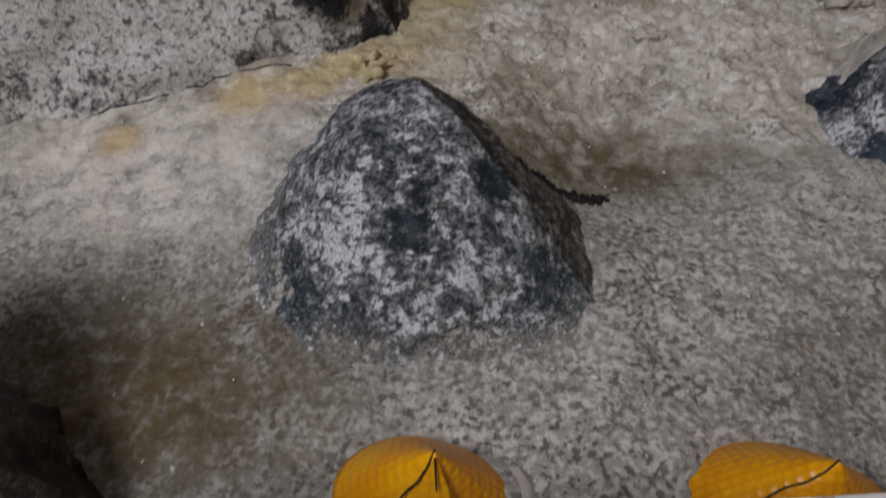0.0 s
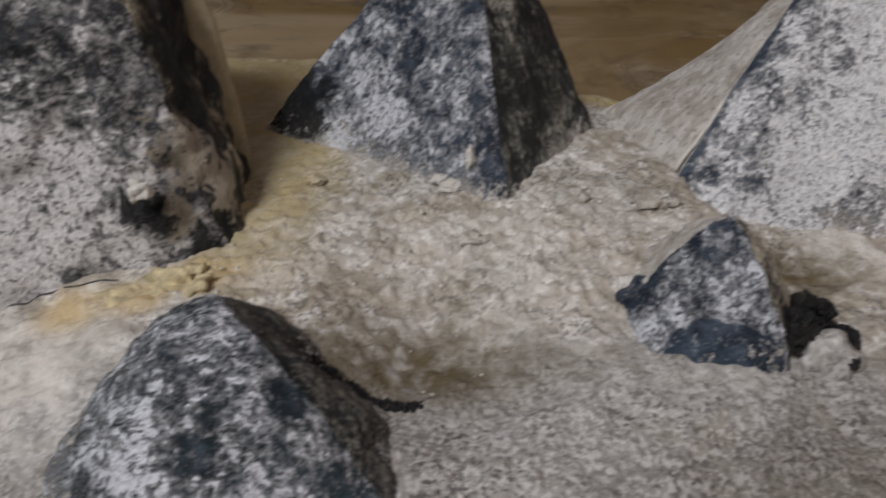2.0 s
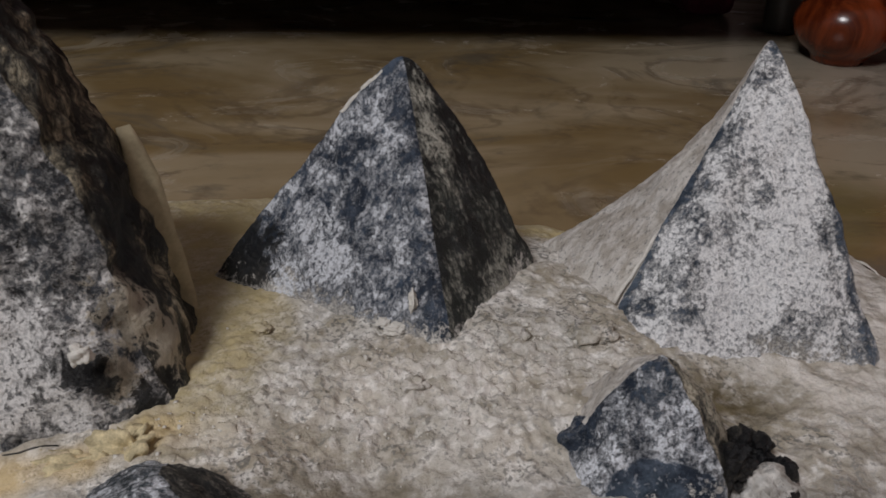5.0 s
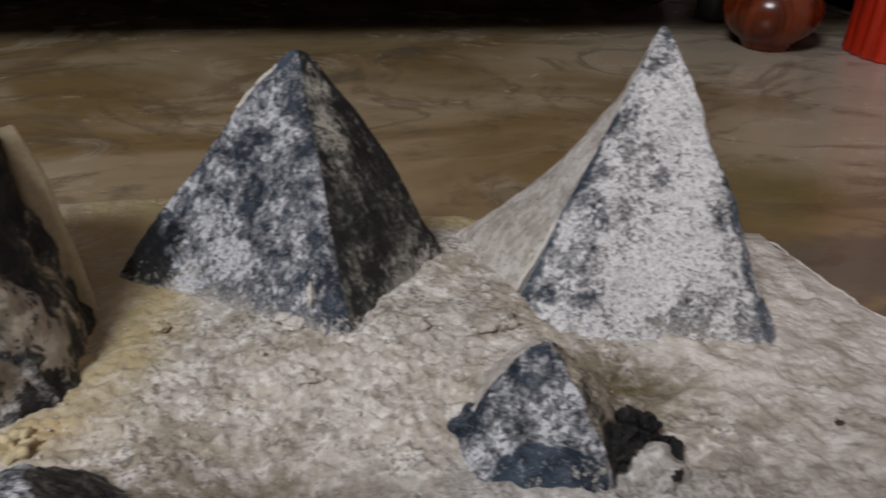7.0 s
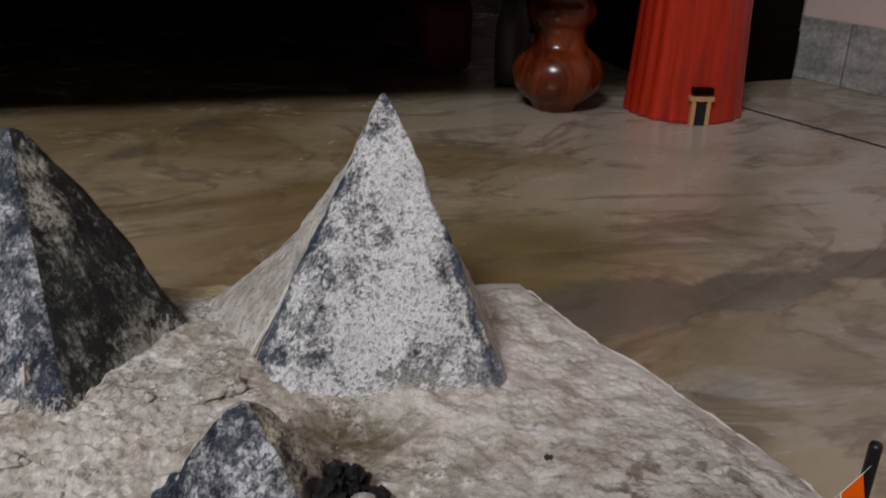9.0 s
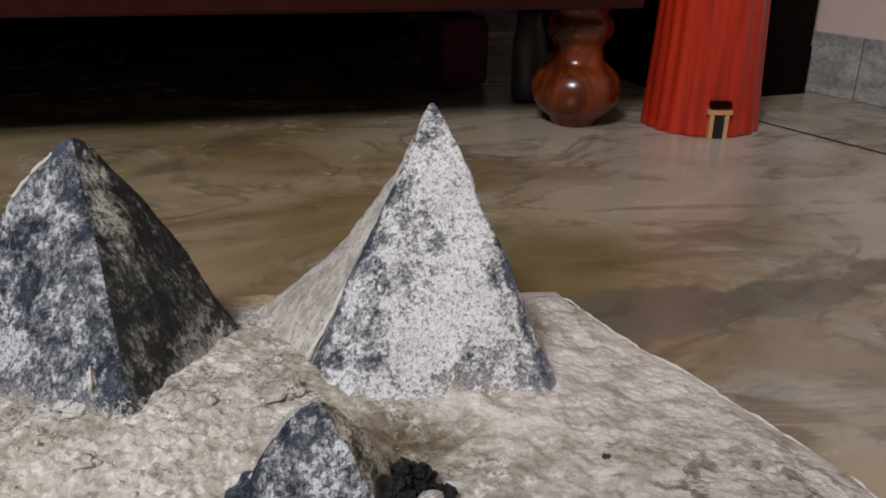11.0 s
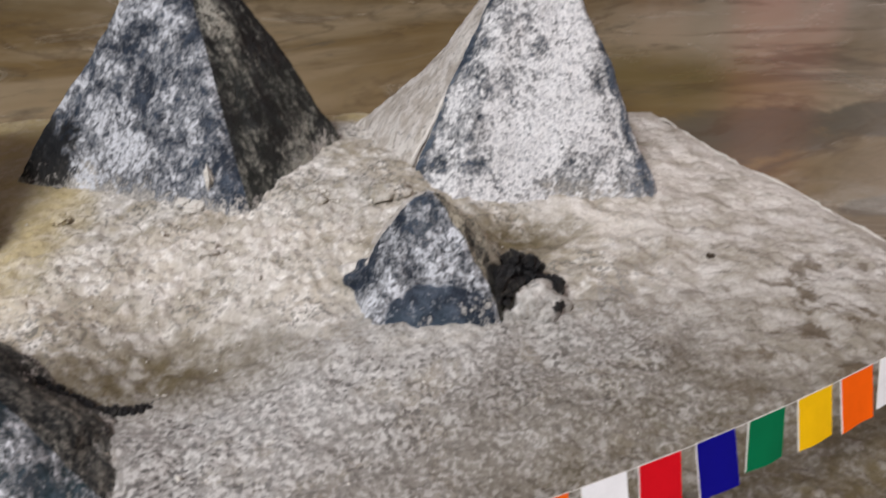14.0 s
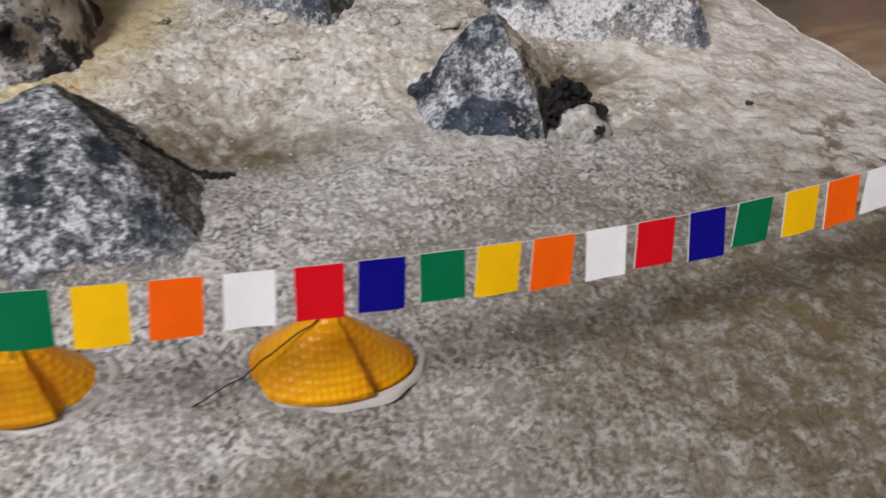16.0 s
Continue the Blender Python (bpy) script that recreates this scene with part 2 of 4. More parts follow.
def marble():
    n = Nodes("floor_marble")
    wide = n.noise(2.3, 4, 0.55, 1.0, stretch=(1.0, 1.4, 1))
    cloud = n.noise(6.5, 7, 0.68, 1.3, stretch=(0.9, 1.25, 1))
    fine = n.noise(46, 5, 0.6, 0.6)
    color = n.mix(n.step(wide, 0.38, 0.62), (0.215, 0.148, 0.066), (0.37, 0.295, 0.19))
    color = n.mix(n.math("MULTIPLY", n.step(cloud, 0.50, 0.70), 0.6), color, (0.44, 0.385, 0.30))
    flat = n.tree.nodes.new("ShaderNodeSeparateXYZ")
    n.put(flat.inputs[0], n.coord)
    pale = n.math("MULTIPLY", n.step(flat.outputs[0], 0.35, 0.95), n.step(wide, 0.3, 0.6, 0.35, 0.8))
    color = n.mix(pale, color, (0.42, 0.395, 0.35))
    color = n.mix(n.math("MULTIPLY", n.step(n.noise(3.6, 6, 0.66, 1.6, stretch=(0.8, 1.5, 1)), 0.53, 0.66), 0.72), color, (0.125, 0.108, 0.082))
    for place, radius, squash in (((0.475, 0.452, 0), 0.075, (0.75, 1.6, 1)), ((0.61, 0.440, 0), 0.06, (0.75, 1.8, 1)), ((0.75, 0.455, 0), 0.05, (0.7, 1.7, 1)), ((0.50, 0.325, 0), 0.022, (0.8, 1.6, 1))):
        stain = n.math("MULTIPLY", n.step(cloud, 0.3, 0.55, 0.7, 0.95), n.step(n.math("ADD", n.near(place, radius * 1.4, 0.2, squash), n.math("MULTIPLY_ADD", n.noise(26, 5, 0.65), 1.4, -0.7)), 0.2, 0.6))
        color = n.mix(stain, color, (0.135, 0.122, 0.095))
    # olive patch: the tall peak's shade, painted into the floor colour
    olive = n.math("MULTIPLY", n.near((0.47, 0.57, 0), 0.12, 0.2, (0.8, 1.0, 1)), n.step(cloud, 0.35, 0.6, 0.5, 0.9))
    color = n.mix(olive, color, (0.17, 0.13, 0.05))
    color = n.mix(n.math("MULTIPLY", n.near((0.58, 0.32, 0), 0.15, 0.3, (0.8, 1.1, 1)), n.step(cloud, 0.4, 0.65, 0.25, 0.75)), color, (0.40, 0.375, 0.33))
    vein = n.math("ABSOLUTE", n.math("SUBTRACT", n.noise(3.4, 5, 0.58, 1.4, stretch=(0.9, 1.5, 1)), 0.5))
    color = n.mix(n.math("MULTIPLY", n.step(vein, 0.0, 0.045, 0.55, 0.0), n.step(cloud, 0.38, 0.56, 0.1, 0.9)), color, (0.10, 0.068, 0.04))
    vein2 = n.math("ABSOLUTE", n.math("SUBTRACT", n.noise(8.5, 5, 0.6, 1.2, stretch=(0.7, 1.6, 1)), 0.52))
    color = n.mix(n.math("MULTIPLY", n.step(vein2, 0.0, 0.05, 0.4, 0.0), n.step(wide, 0.4, 0.6, 0.4, 0.0)), color, (0.12, 0.095, 0.065))
    color = n.mix(n.math("MULTIPLY", n.step(fine, 0.58, 0.75), 0.2), color, (0.16, 0.14, 0.11))
    return n.done(color, n.step(cloud, 0.3, 0.7, 0.16, 0.3), n.bump(cloud, 0.04, 0.002), spec=0.4)


def plain(name, color, rough=0.6, vary=0.15, scale=60, bump=0.2, metal=0.0, stretch=None, spec=0.5):
    n = Nodes(name)
    a = n.noise(scale, 5, 0.6, 0.4, stretch=stretch)
    b = n.noise(scale * 7, 3, 0.6)
    dim = tuple(c * (1 - 2 * vary) for c in color)
    c = n.mix(n.step(n.math("MULTIPLY_ADD", b, 0.35, n.math("MULTIPLY", a, 0.65)), 0.3, 0.7), dim, color)
    return n.done(c, rough, n.bump(b, bump, 0.02 / scale) if bump else None, metal, spec)


def turned_wood():
    n = Nodes("varnished_wood")
    grain = n.noise(18, 6, 0.65, 1.5, stretch=(1, 1, 0.18))
    fine = n.noise(120, 4, 0.6, stretch=(1, 1, 0.1))
    c = n.mix(n.step(grain, 0.35, 0.65), (0.06, 0.010, 0.003), (0.19, 0.036, 0.009))
    c = n.mix(n.math("MULTIPLY", n.step(fine, 0.5, 0.7), 0.4), c, (0.08, 0.02, 0.007))
    return n.done(c, 0.22, n.bump(fine, 0.08, 0.001), spec=0.5)


def woven_yellow():
    n = Nodes("woven_yellow_cloth")
    weave = n.tree.nodes.new("ShaderNodeTexVoronoi")
    n.put(weave.inputs["Vector"], n.coord)
    weave.inputs["Scale"].default_value, weave.inputs["Randomness"].default_value = 380, 0.15
    d = weave.outputs["Distance"]
    big = n.noise(70, 4, 0.6)
    c = n.mix(n.step(big, 0.35, 0.65), (0.93, 0.37, 0.0), (0.98, 0.47, 0.0))
    c = n.mix(n.math("MULTIPLY", n.step(d, 0.38, 0.62), 0.25), c, (0.70, 0.22, 0.0))
    return n.done(c, 0.38, n.bump(d, 0.7, 0.001), spec=0.4)


SLATE, SLATE2, FROST = (0.009, 0.017, 0.032), (0.024, 0.044, 0.078), (0.70, 0.725, 0.77)
CHAR, OLIVE, CREAM = (0.007, 0.008, 0.008), (0.018, 0.023, 0.019), (0.52, 0.50, 0.43)
M_CENTRE = rock("frosted_blue_paint", 0.46, SLATE, (0.036, 0.060, 0.098), (0.62, 0.64, 0.68), bare=(((0.115, 0.352, 0.05), 0.022, (1.6, 1, 0.6)),), wash=(((0.008, 0.434, 0.058), 0.026, (1, 1, 0.8), (0.006, 0.007, 0.008)),), worn=(((0.100, 0.450, 0.166), (-0.006, 0.444, 0.04), 0.006),),
                clad=(((0.052, 0.395, 0.068), 0.020, (0.8, 1, 1.5)), ((0.03, 0.41, 0.052), 0.02, (1, 1, 1))), streak=(1, 1, 0.7), foot=0.045)
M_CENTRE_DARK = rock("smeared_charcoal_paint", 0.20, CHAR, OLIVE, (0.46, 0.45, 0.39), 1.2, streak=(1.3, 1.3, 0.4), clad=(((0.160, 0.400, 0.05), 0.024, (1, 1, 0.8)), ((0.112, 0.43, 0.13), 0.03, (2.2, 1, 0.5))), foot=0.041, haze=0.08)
M_RIGHT = rock("thick_frost_paint", 0.74, (0.020, 0.032, 0.050), (0.080, 0.105, 0.14), (0.82, 0.83, 0.86), pits=0.4, haze=0.3,
               bare=(((0.345, 0.335, 0.036), 0.02, (1, 1, 0.6)), ((0.252, 0.404, 0.112), 0.04, (4.5, 1, 0.6)), ((0.309, 0.43, 0.168), 0.011, (1, 1, 1)), ((0.213, 0.365, 0.05), 0.015, (1, 1, 1)), ((0.240, 0.352, 0.052), 0.013, (1, 1, 1.6))),
               clad=(((0.272, 0.358, 0.060), 0.018, (1, 1, 1)), ((0.298, 0.365, 0.075), 0.028, (1, 1, 1)), ((0.315, 0.40, 0.12), 0.035, (1, 1, 1))), foot=0.029,
               worn=(((0.3015, 0.437, 0.1625), (0.214, 0.378, 0.047), 0.010), ((0.309, 0.442, 0.1765), (0.347, 0.328, 0.03), 0.0075)))
M_SMALL = rock("frosted_small_peak_paint", 0.60, SLATE, (0.036, 0.058, 0.085), FROST, 0.85,
               bare=(((0.190, 0.268, 0.074), 0.012, (1, 1, 1)), ((0.166, 0.275, 0.05), 0.016, (1, 1, 1))), hard=(((0.190, 0.232, 0.038), 0.021, (0.8, 0.6, 1.35)),), foot=0.029)
M_DOME = rock("frosted_dome_paint", 0.52, (0.007, 0.018, 0.025), (0.014, 0.046, 0.060), FROST, 0.85,
              bare=(((-0.0086, 0.1727, 0.064), 0.011, (1, 1, 1)), ((0.028, 0.175, 0.05), 0.012, (1, 1, 1)), ((-0.041, 0.162, 0.046), 0.014, (1, 1, 1)), ((0.042, 0.168, 0.048), 0.012, (1, 0.8, 0.7)), ((0.02, 0.19, 0.07), 0.009, (1, 1, 1))),
              clad=(((-0.024, 0.176, 0.06), 0.02, (1, 1, 1)),), foot=0.038)
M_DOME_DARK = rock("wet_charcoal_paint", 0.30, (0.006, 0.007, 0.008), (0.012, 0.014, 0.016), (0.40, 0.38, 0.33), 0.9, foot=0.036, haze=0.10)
TORN, INK = (0.54, 0.48, 0.38), (0.007, 0.008, 0.010)
TORN_MARKS = (((-0.028, 0.325, 0.088), 0.022, (1.0, 1, 0.8), TORN), ((-0.020, 0.335, 0.065), 0.016, (1, 1, 0.8), TORN), ((-0.035, 0.308, 0.064), 0.015, (1, 1, 1), TORN), ((-0.030, 0.345, 0.128), 0.028, (2.4, 1.0, 0.7), INK),
              ((-0.050, 0.306, 0.070), 0.0105, (0.7, 1, 1), INK), ((-0.042, 0.304, 0.063), 0.010, (1, 1, 1), INK), ((-0.025, 0.309, 0.050), 0.0115, (1.2, 1, 0.75), INK),
              ((-0.033, 0.374, 0.128), 0.022, (1, 1, 0.55), INK), ((-0.022, 0.352, 0.092), 0.009, (1, 1, 0.6), INK), ((-0.024, 0.325, 0.072), 0.006, (1, 1, 1), INK))
M_BIG = rock("frosted_grey_paint", 0.38, (0.008, 0.009, 0.011), (0.020, 0.021, 0.025), (0.66, 0.645, 0.63), 1.25,
             bare=(((-0.11, 0.283, 0.044), 0.02, (0.3, 1, 3.0)),), clad=(((-0.11, 0.30, 0.075), 0.06, (0.7, 1, 1)), ((-0.13, 0.285, 0.055), 0.06, (0.7, 1, 1))), wash=TORN_MARKS)
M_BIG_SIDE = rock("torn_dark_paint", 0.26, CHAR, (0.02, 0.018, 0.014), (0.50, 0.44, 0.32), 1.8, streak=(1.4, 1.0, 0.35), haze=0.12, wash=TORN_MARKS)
M_LEFT = rock("black_wet_paint", 0.22, (0.006, 0.006, 0.007), (0.014, 0.013, 0.012), (0.30, 0.245, 0.17), 1.2)
M_CRUST = rock("black_crust_paint", 0.10, (0.006, 0.006, 0.007), (0.012, 0.011, 0.011), (0.20, 0.18, 0.15), 1.0, haze=0.05)
M_SMALL_SIDE = rock("powdered_olive_paint", 0.66, CHAR, (0.03, 0.028, 0.02), (0.46, 0.42, 0.33), 1.0, hard=(((0.226, 0.246, 0.036), 0.019, (1, 1, 0.9)), ((0.238, 0.276, 0.045), 0.010, (1, 1, 1))), foot=0.026)
M_SKIN = paper_tan("tan_paper_skin", (0.48, 0.435, 0.38), (0.73, 0.695, 0.655), (1.3, 1.3, 0.35))
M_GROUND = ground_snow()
M_MARBLE = marble()
M_JOINT = plain("dark_floor_joint", (0.02, 0.018, 0.016), 0.8, 0.2, 80)
M_WOOD = turned_wood()
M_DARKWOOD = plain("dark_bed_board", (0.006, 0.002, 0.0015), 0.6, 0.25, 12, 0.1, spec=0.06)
M_RAIL = plain("red_brown_rail_varnish", (0.034, 0.005, 0.003), 0.4, 0.2, 14, 0.1, stretch=(0.2, 1, 1), spec=0.2)
M_WALL = plain("pink_wall_paint", (0.58, 0.44, 0.405), 0.75, 0.05, 9, 0.15)
M_SKIRT = plain("white_marble_skirting", (0.46, 0.445, 0.42), 0.35, 0.34, 20, 0.05, stretch=(1, 0.5, 1.5))
M_UNSEEN = plain("grey_white_wall_paint", (0.34, 0.34, 0.34), 0.8, 0.04, 9, 0.1)
M_CEIL = plain("white_ceiling_paint", (0.5, 0.5, 0.5), 0.85, 0.04, 8, 0.1)
M_YELLOW = woven_yellow()
M_GLUE = plain("dried_white_glue", (0.56, 0.53, 0.50), 0.35, 0.06, 120, 0.1)
M_BLACK = plain("black_thread", (0.008, 0.008, 0.008), 0.6, 0.2, 300)
M_STRING = plain("white_cotton_string", (0.62, 0.60, 0.56), 0.85, 0.15, 900)
M_PIPE = plain("black_plastic_pipe", (0.006, 0.006, 0.007), 0.4, 0.1, 200, 0.05)
M_RED = plain("glossy_red_plastic", (0.56, 0.030, 0.010), 0.28, 0.27, 70, 0.05, stretch=(1, 1, 0.05))
M_DOORFRAME = plain("tan_door_surround", (0.58, 0.30, 0.13), 0.5, 0.1, 150)
M_HOLE = plain("black_doorway", (0.004, 0.003, 0.003), 0.8, 0.1, 100)
M_PINK = plain("magenta_cloth", (0.22, 0.012, 0.045), 0.8, 0.15, 40)
M_WHITE = plain("grey_plastic", (0.07, 0.065, 0.06), 0.4, 0.06, 40, 0.05)
M_GRAIN = plain("dark_grit", (0.05, 0.035, 0.02), 0.8, 0.2, 300)
M_CRUMB = plain("plaster_crumb", (0.74, 0.71, 0.65), 0.9, 0.12, 300)


# ---- mesh helpers ----
def mesh_object(name, verts, faces, mats, slots=None, parent=None, smooth=True):
    me = bpy.data.meshes.new(name)
    me.from_pydata([tuple(v) for v in verts], [], faces)
    for m in mats if isinstance(mats, (list, tuple)) else [mats]:
        me.materials.append(m)
    if slots is not None:
        me.polygons.foreach_set("material_index", slots)
    me.polygons.foreach_set("use_smooth", [smooth] * len(me.polygons))
    me.update()
    ob = new(name, me)
    ob.parent = parent
    return ob


def part(name, bm, material, parent=None, label="", smooth=False):
    me = bpy.data.meshes.new(name)
    bmesh.ops.recalc_face_normals(bm, faces=bm.faces)
    bm.to_mesh(me)
    bm.free()
    me.materials.append(material)
    me.polygons.foreach_set("use_smooth", [smooth] * len(me.polygons))
    ob = new(name, me)
    ob.parent = parent
    if label:
        ob["label"] = label
    return ob


def box(x0, y0, z0, x1, y1, z1, bevel=0.0, turn=None):
    bm = bmesh.new()
    bmesh.ops.create_cube(bm, size=1.0)
    for v in bm.verts:
        v.co = Vector((x0 + (v.co.x + 0.5) * (x1 - x0), y0 + (v.co.y + 0.5) * (y1 - y0), z0 + (v.co.z + 0.5) * (z1 - z0)))
    if bevel:
        bmesh.ops.bevel(bm, geom=bm.edges[:], offset=bevel, segments=2, affect="EDGES", profile=0.5)
    if turn is not None:
        bm.transform(turn)
    return bm


def lathe(profile, segments=48, at=(0, 0, 0), ripple=None):
    """A turned body; profile: rows of radius and height, from the bottom up."""
    bm = bmesh.new()
    rings = []
    for r, z in profile:
        ring = []
        for k in range(segments):
            a = 2 * math.pi * k / segments
            rr = r * (1 + (ripple(a, z) if ripple else 0))
            ring.append(bm.verts.new((at[0] + rr * math.cos(a), at[1] + rr * math.sin(a), at[2] + z)))
        rings.append(ring)
    for lo, hi in zip(rings, rings[1:]):
        for k in range(segments):
            bm.faces.new((lo[k], lo[(k + 1) % segments], hi[(k + 1) % segments], hi[k]))
    bm.faces.new(rings[0][::-1])
    bm.faces.new(rings[-1])
    return bm


def tube(points, radius, sides=6):
    """A thin cord or pipe through points."""
    bm = bmesh.new()
    pts = [Vector(p) for p in points]
    rings = []
    for i, p in enumerate(pts):
        ahead = (pts[min(i + 1, len(pts) - 1)] - pts[max(i - 1, 0)]).normalized()
        side = ahead.cross(Vector((0, 0, 1)) if abs(ahead.z) < 0.9 else Vector((1, 0, 0))).normalized()
        up = side.cross(ahead)
        rings.append([bm.verts.new(p + radius * (math.cos(a) * side + math.sin(a) * up)) for a in (2 * math.pi * k / sides for k in range(sides))])
    for lo, hi in zip(rings, rings[1:]):
        for k in range(sides):
            bm.faces.new((lo[k], lo[(k + 1) % sides], hi[(k + 1) % sides], hi[k]))
    bm.faces.new(rings[0][::-1])
    bm.faces.new(rings[-1])
    return bm


def bumpy(p, scale, octaves=3):
    return noise.fractal(Vector(p) * scale, 1.0, 2.0, octaves)


def along(x, knots):
    for (a, va), (b, vb) in zip(knots, knots[1:]):
        if x <= b:
            return va + (vb - va) * max(0.0, (x - a) / (b - a))
    return knots[-1][1]


# ---- the model's ground sheet ----
BACK = [(-0.36, 0.632), (-0.06, 0.631), (0.008, 0.629), (0.232, 0.552), (0.46, 0.494)]
RIGHT = [(-0.03, 0.468), (0.10, 0.478), (0.235, 0.482), (0.265, 0.478), (0.31, 0.470), (0.36, 0.462), (0.40, 0.449), (0.445, 0.443), (0.50, 0.435), (0.64, 0.42)]
FRONT_Y, LEFT_X = -0.03, -0.36
# the negative rows sink the ground to deepen the shade behind peaks
HILLS = [(0.15, 0.39, 0.019, 0.10), (-0.04, 0.29, 0.013, 0.06), (-0.01, 0.18, 0.010, 0.075), (0.0, 0.44, 0.008, 0.05), (0.19, 0.25, 0.003, 0.05), (0.03, 0.10, 0.005, 0.06), (0.254, 0.306, -0.012, 0.019), (0.070, 0.248, -0.009, 0.024), (-0.10, 0.15, -0.006, 0.03)]


def ground_z(x, y, rough=False):
    edge = max(0.0, min(along(y, RIGHT) - x, (along(x, BACK) - y) * 0.9, x - LEFT_X, y - FRONT_Y))
    z = 0.027 + sum(h * math.exp(-((x - a) ** 2 + (y - b) ** 2) / (2 * s * s)) for a, b, h, s in HILLS)
    corner = max(0.0, min(1.0, (x - 0.30) / 0.10)) * max(0.0, min(1.0, (y - 0.27) / 0.10))
    z *= 1 - math.exp(-edge / (0.05 + 0.05 * corner))
    if rough:
        keep = min(1.0, edge / 0.02)
        smooth_area = min(1.0, math.hypot((x + 0.02) / 0.05, (y - 0.47) / 0.12))
        clump = 0.8 + 1.7 * math.exp(-(((x - 0.10) / 0.10) ** 2 + ((y - 0.315) / 0.045) ** 2))
        d = noise.voronoi(Vector((x, y, 0)) * 150)[0]
        e = noise.voronoi(Vector((x + 3, y, 0)) * 330)[0]
        grains = clump * (0.0009 * max(0.0, 0.45 - d[0]) + 0.0007 * max(0.0, 0.45 - e[0]))
        z += keep * smooth_area * grains
        heap = 0.12 + math.exp(-(((x - 0.09) / 0.13) ** 2 + ((y - 0.320) / 0.038) ** 2)) + 0.9 * math.exp(-(((x + 0.005) / 0.04) ** 2 + ((y - 0.288) / 0.02) ** 2))
        z += keep * smooth_area * min(1.0, heap) * (0.0026 * max(0.0, bumpy((x, y, 7.7), 95, 4)) + 0.0022 * max(0.0, bumpy((x, y, 9.2), 210, 2)))
        z += keep * (0.0035 * bumpy((x, y, 0.3), 14) + smooth_area * (0.0022 * bumpy((x, y, 1.7), 55) + clump * 0.0012 * bumpy((x, y, 5.1), 190, 4)))
    return max(z, 0.0) + 0.0015


model = new("mountain_model")
tagged(model, "papier-mache snowy mountain model with slate-blue peaks, on marble floor", "scale model")

NU, NV = 640, 520
verts, faces = [], []
for j in range(NV + 1):
    w = j / NV
    for i in range(NU + 1):
        u = i / NU
        yy = FRONT_Y + w * 0.62
        x = LEFT_X + u * (along(yy, RIGHT) - LEFT_X)
        y = FRONT_Y + w * (along(x, BACK) - FRONT_Y)
        x = LEFT_X + u * (along(y, RIGHT) - LEFT_X)
        wob = 0.0025 * bumpy((x, y, 2.2), 30)
        verts.append((x + wob * (u > 0.97), y + wob * (w > 0.97), ground_z(x, y, True)))
for j in range(NV):
    for i in range(NU):
        a = j * (NU + 1) + i
        faces.append((a, a + 1, a + NU + 2, a + NU + 1))
rim = [i for i in range(NU + 1)] + [j * (NU + 1) + NU for j in range(1, NV + 1)] + [NV * (NU + 1) + i for i in range(NU - 1, -1, -1)] + [j * (NU + 1) for j in range(NV - 1, 0, -1)]
first = len(verts)
verts += [(verts[k][0], verts[k][1], 0.0) for k in rim]
for k in range(len(rim)):
    k2 = (k + 1) % len(rim)
    faces.append((rim[k], first + k, first + k2, rim[k2]))
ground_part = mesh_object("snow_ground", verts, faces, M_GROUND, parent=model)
ground_part["label"] = "cream plaster ground sprinkled with grey powder"


def peak(name, apex, feet, mats, blunt=0.03, crumple=0.0022, ring=150, rows=64, label="", rounds=0, cut_at=0.25):
    """A folded paper peak. feet: rows of x, y, curve (over 1 bulges, under 1 sags) and the material of the side that follows."""
    for _ in range(rounds):
        trimmed = []
        for a, b in zip(feet, feet[1:] + feet[:1]):
            for f in (cut_at, 1 - cut_at):
                trimmed.append(tuple(a[k] + f * (b[k] - a[k]) for k in range(3)) + (a[3],))
        feet = trimmed
    n = len(feet)
    apex = Vector(apex)
    verts, faces, slots = [], [], []
    lengths = [math.hypot(feet[(k + 1) % n][0] - feet[k][0], feet[(k + 1) % n][1] - feet[k][1]) for k in range(n)]
    total, spots = sum(lengths), []
    for k in range(n):
        count = max(4, round(ring * lengths[k] / total))
        spots += [(k, i / count) for i in range(count)]
    for j in range(rows + 1):
        v = blunt * 0.15 + (1 - blunt * 0.15) * (j / rows) ** 1.15
        for k, f in spots:
            a, b = feet[k], feet[(k + 1) % n]
            x, y = a[0] + f * (b[0] - a[0]), a[1] + f * (b[1] - a[1])
            curve = a[2] + f * (b[2] - a[2])
            bottom = ground_z(x, y) - 0.006
            vv = math.sqrt(v * v + blunt * blunt) - blunt * (1 - v)
            fall = 1 - max(0.0, vv) ** curve
            p = Vector((apex.x + v * (x - apex.x), apex.y + v * (y - apex.y), bottom + (apex.z - bottom) * fall))
            out = Vector((x - apex.x, y - apex.y, 0.03)).normalized()
            keep = min(1.0, v * 5)
            p += out * keep * (crumple * 1.6 * bumpy(p, 26) + crumple * 0.7 * bumpy(p, 90) + 0.0005 * bumpy(p, 300, 2))
            verts.append(p)
    m = len(spots)
    for j in range(rows):
        for i in range(m):
            i2 = (i + 1) % m
            faces.append((j * m + i, (j + 1) * m + i, (j + 1) * m + i2, j * m + i2))
            slots.append(feet[spots[i][0]][3])
    faces.append(tuple(range(m)))
    slots.append(feet[0][3])
    ob = mesh_object(name, verts, faces, mats, slots, model)
    if label:
        ob["label"] = label
    return ob


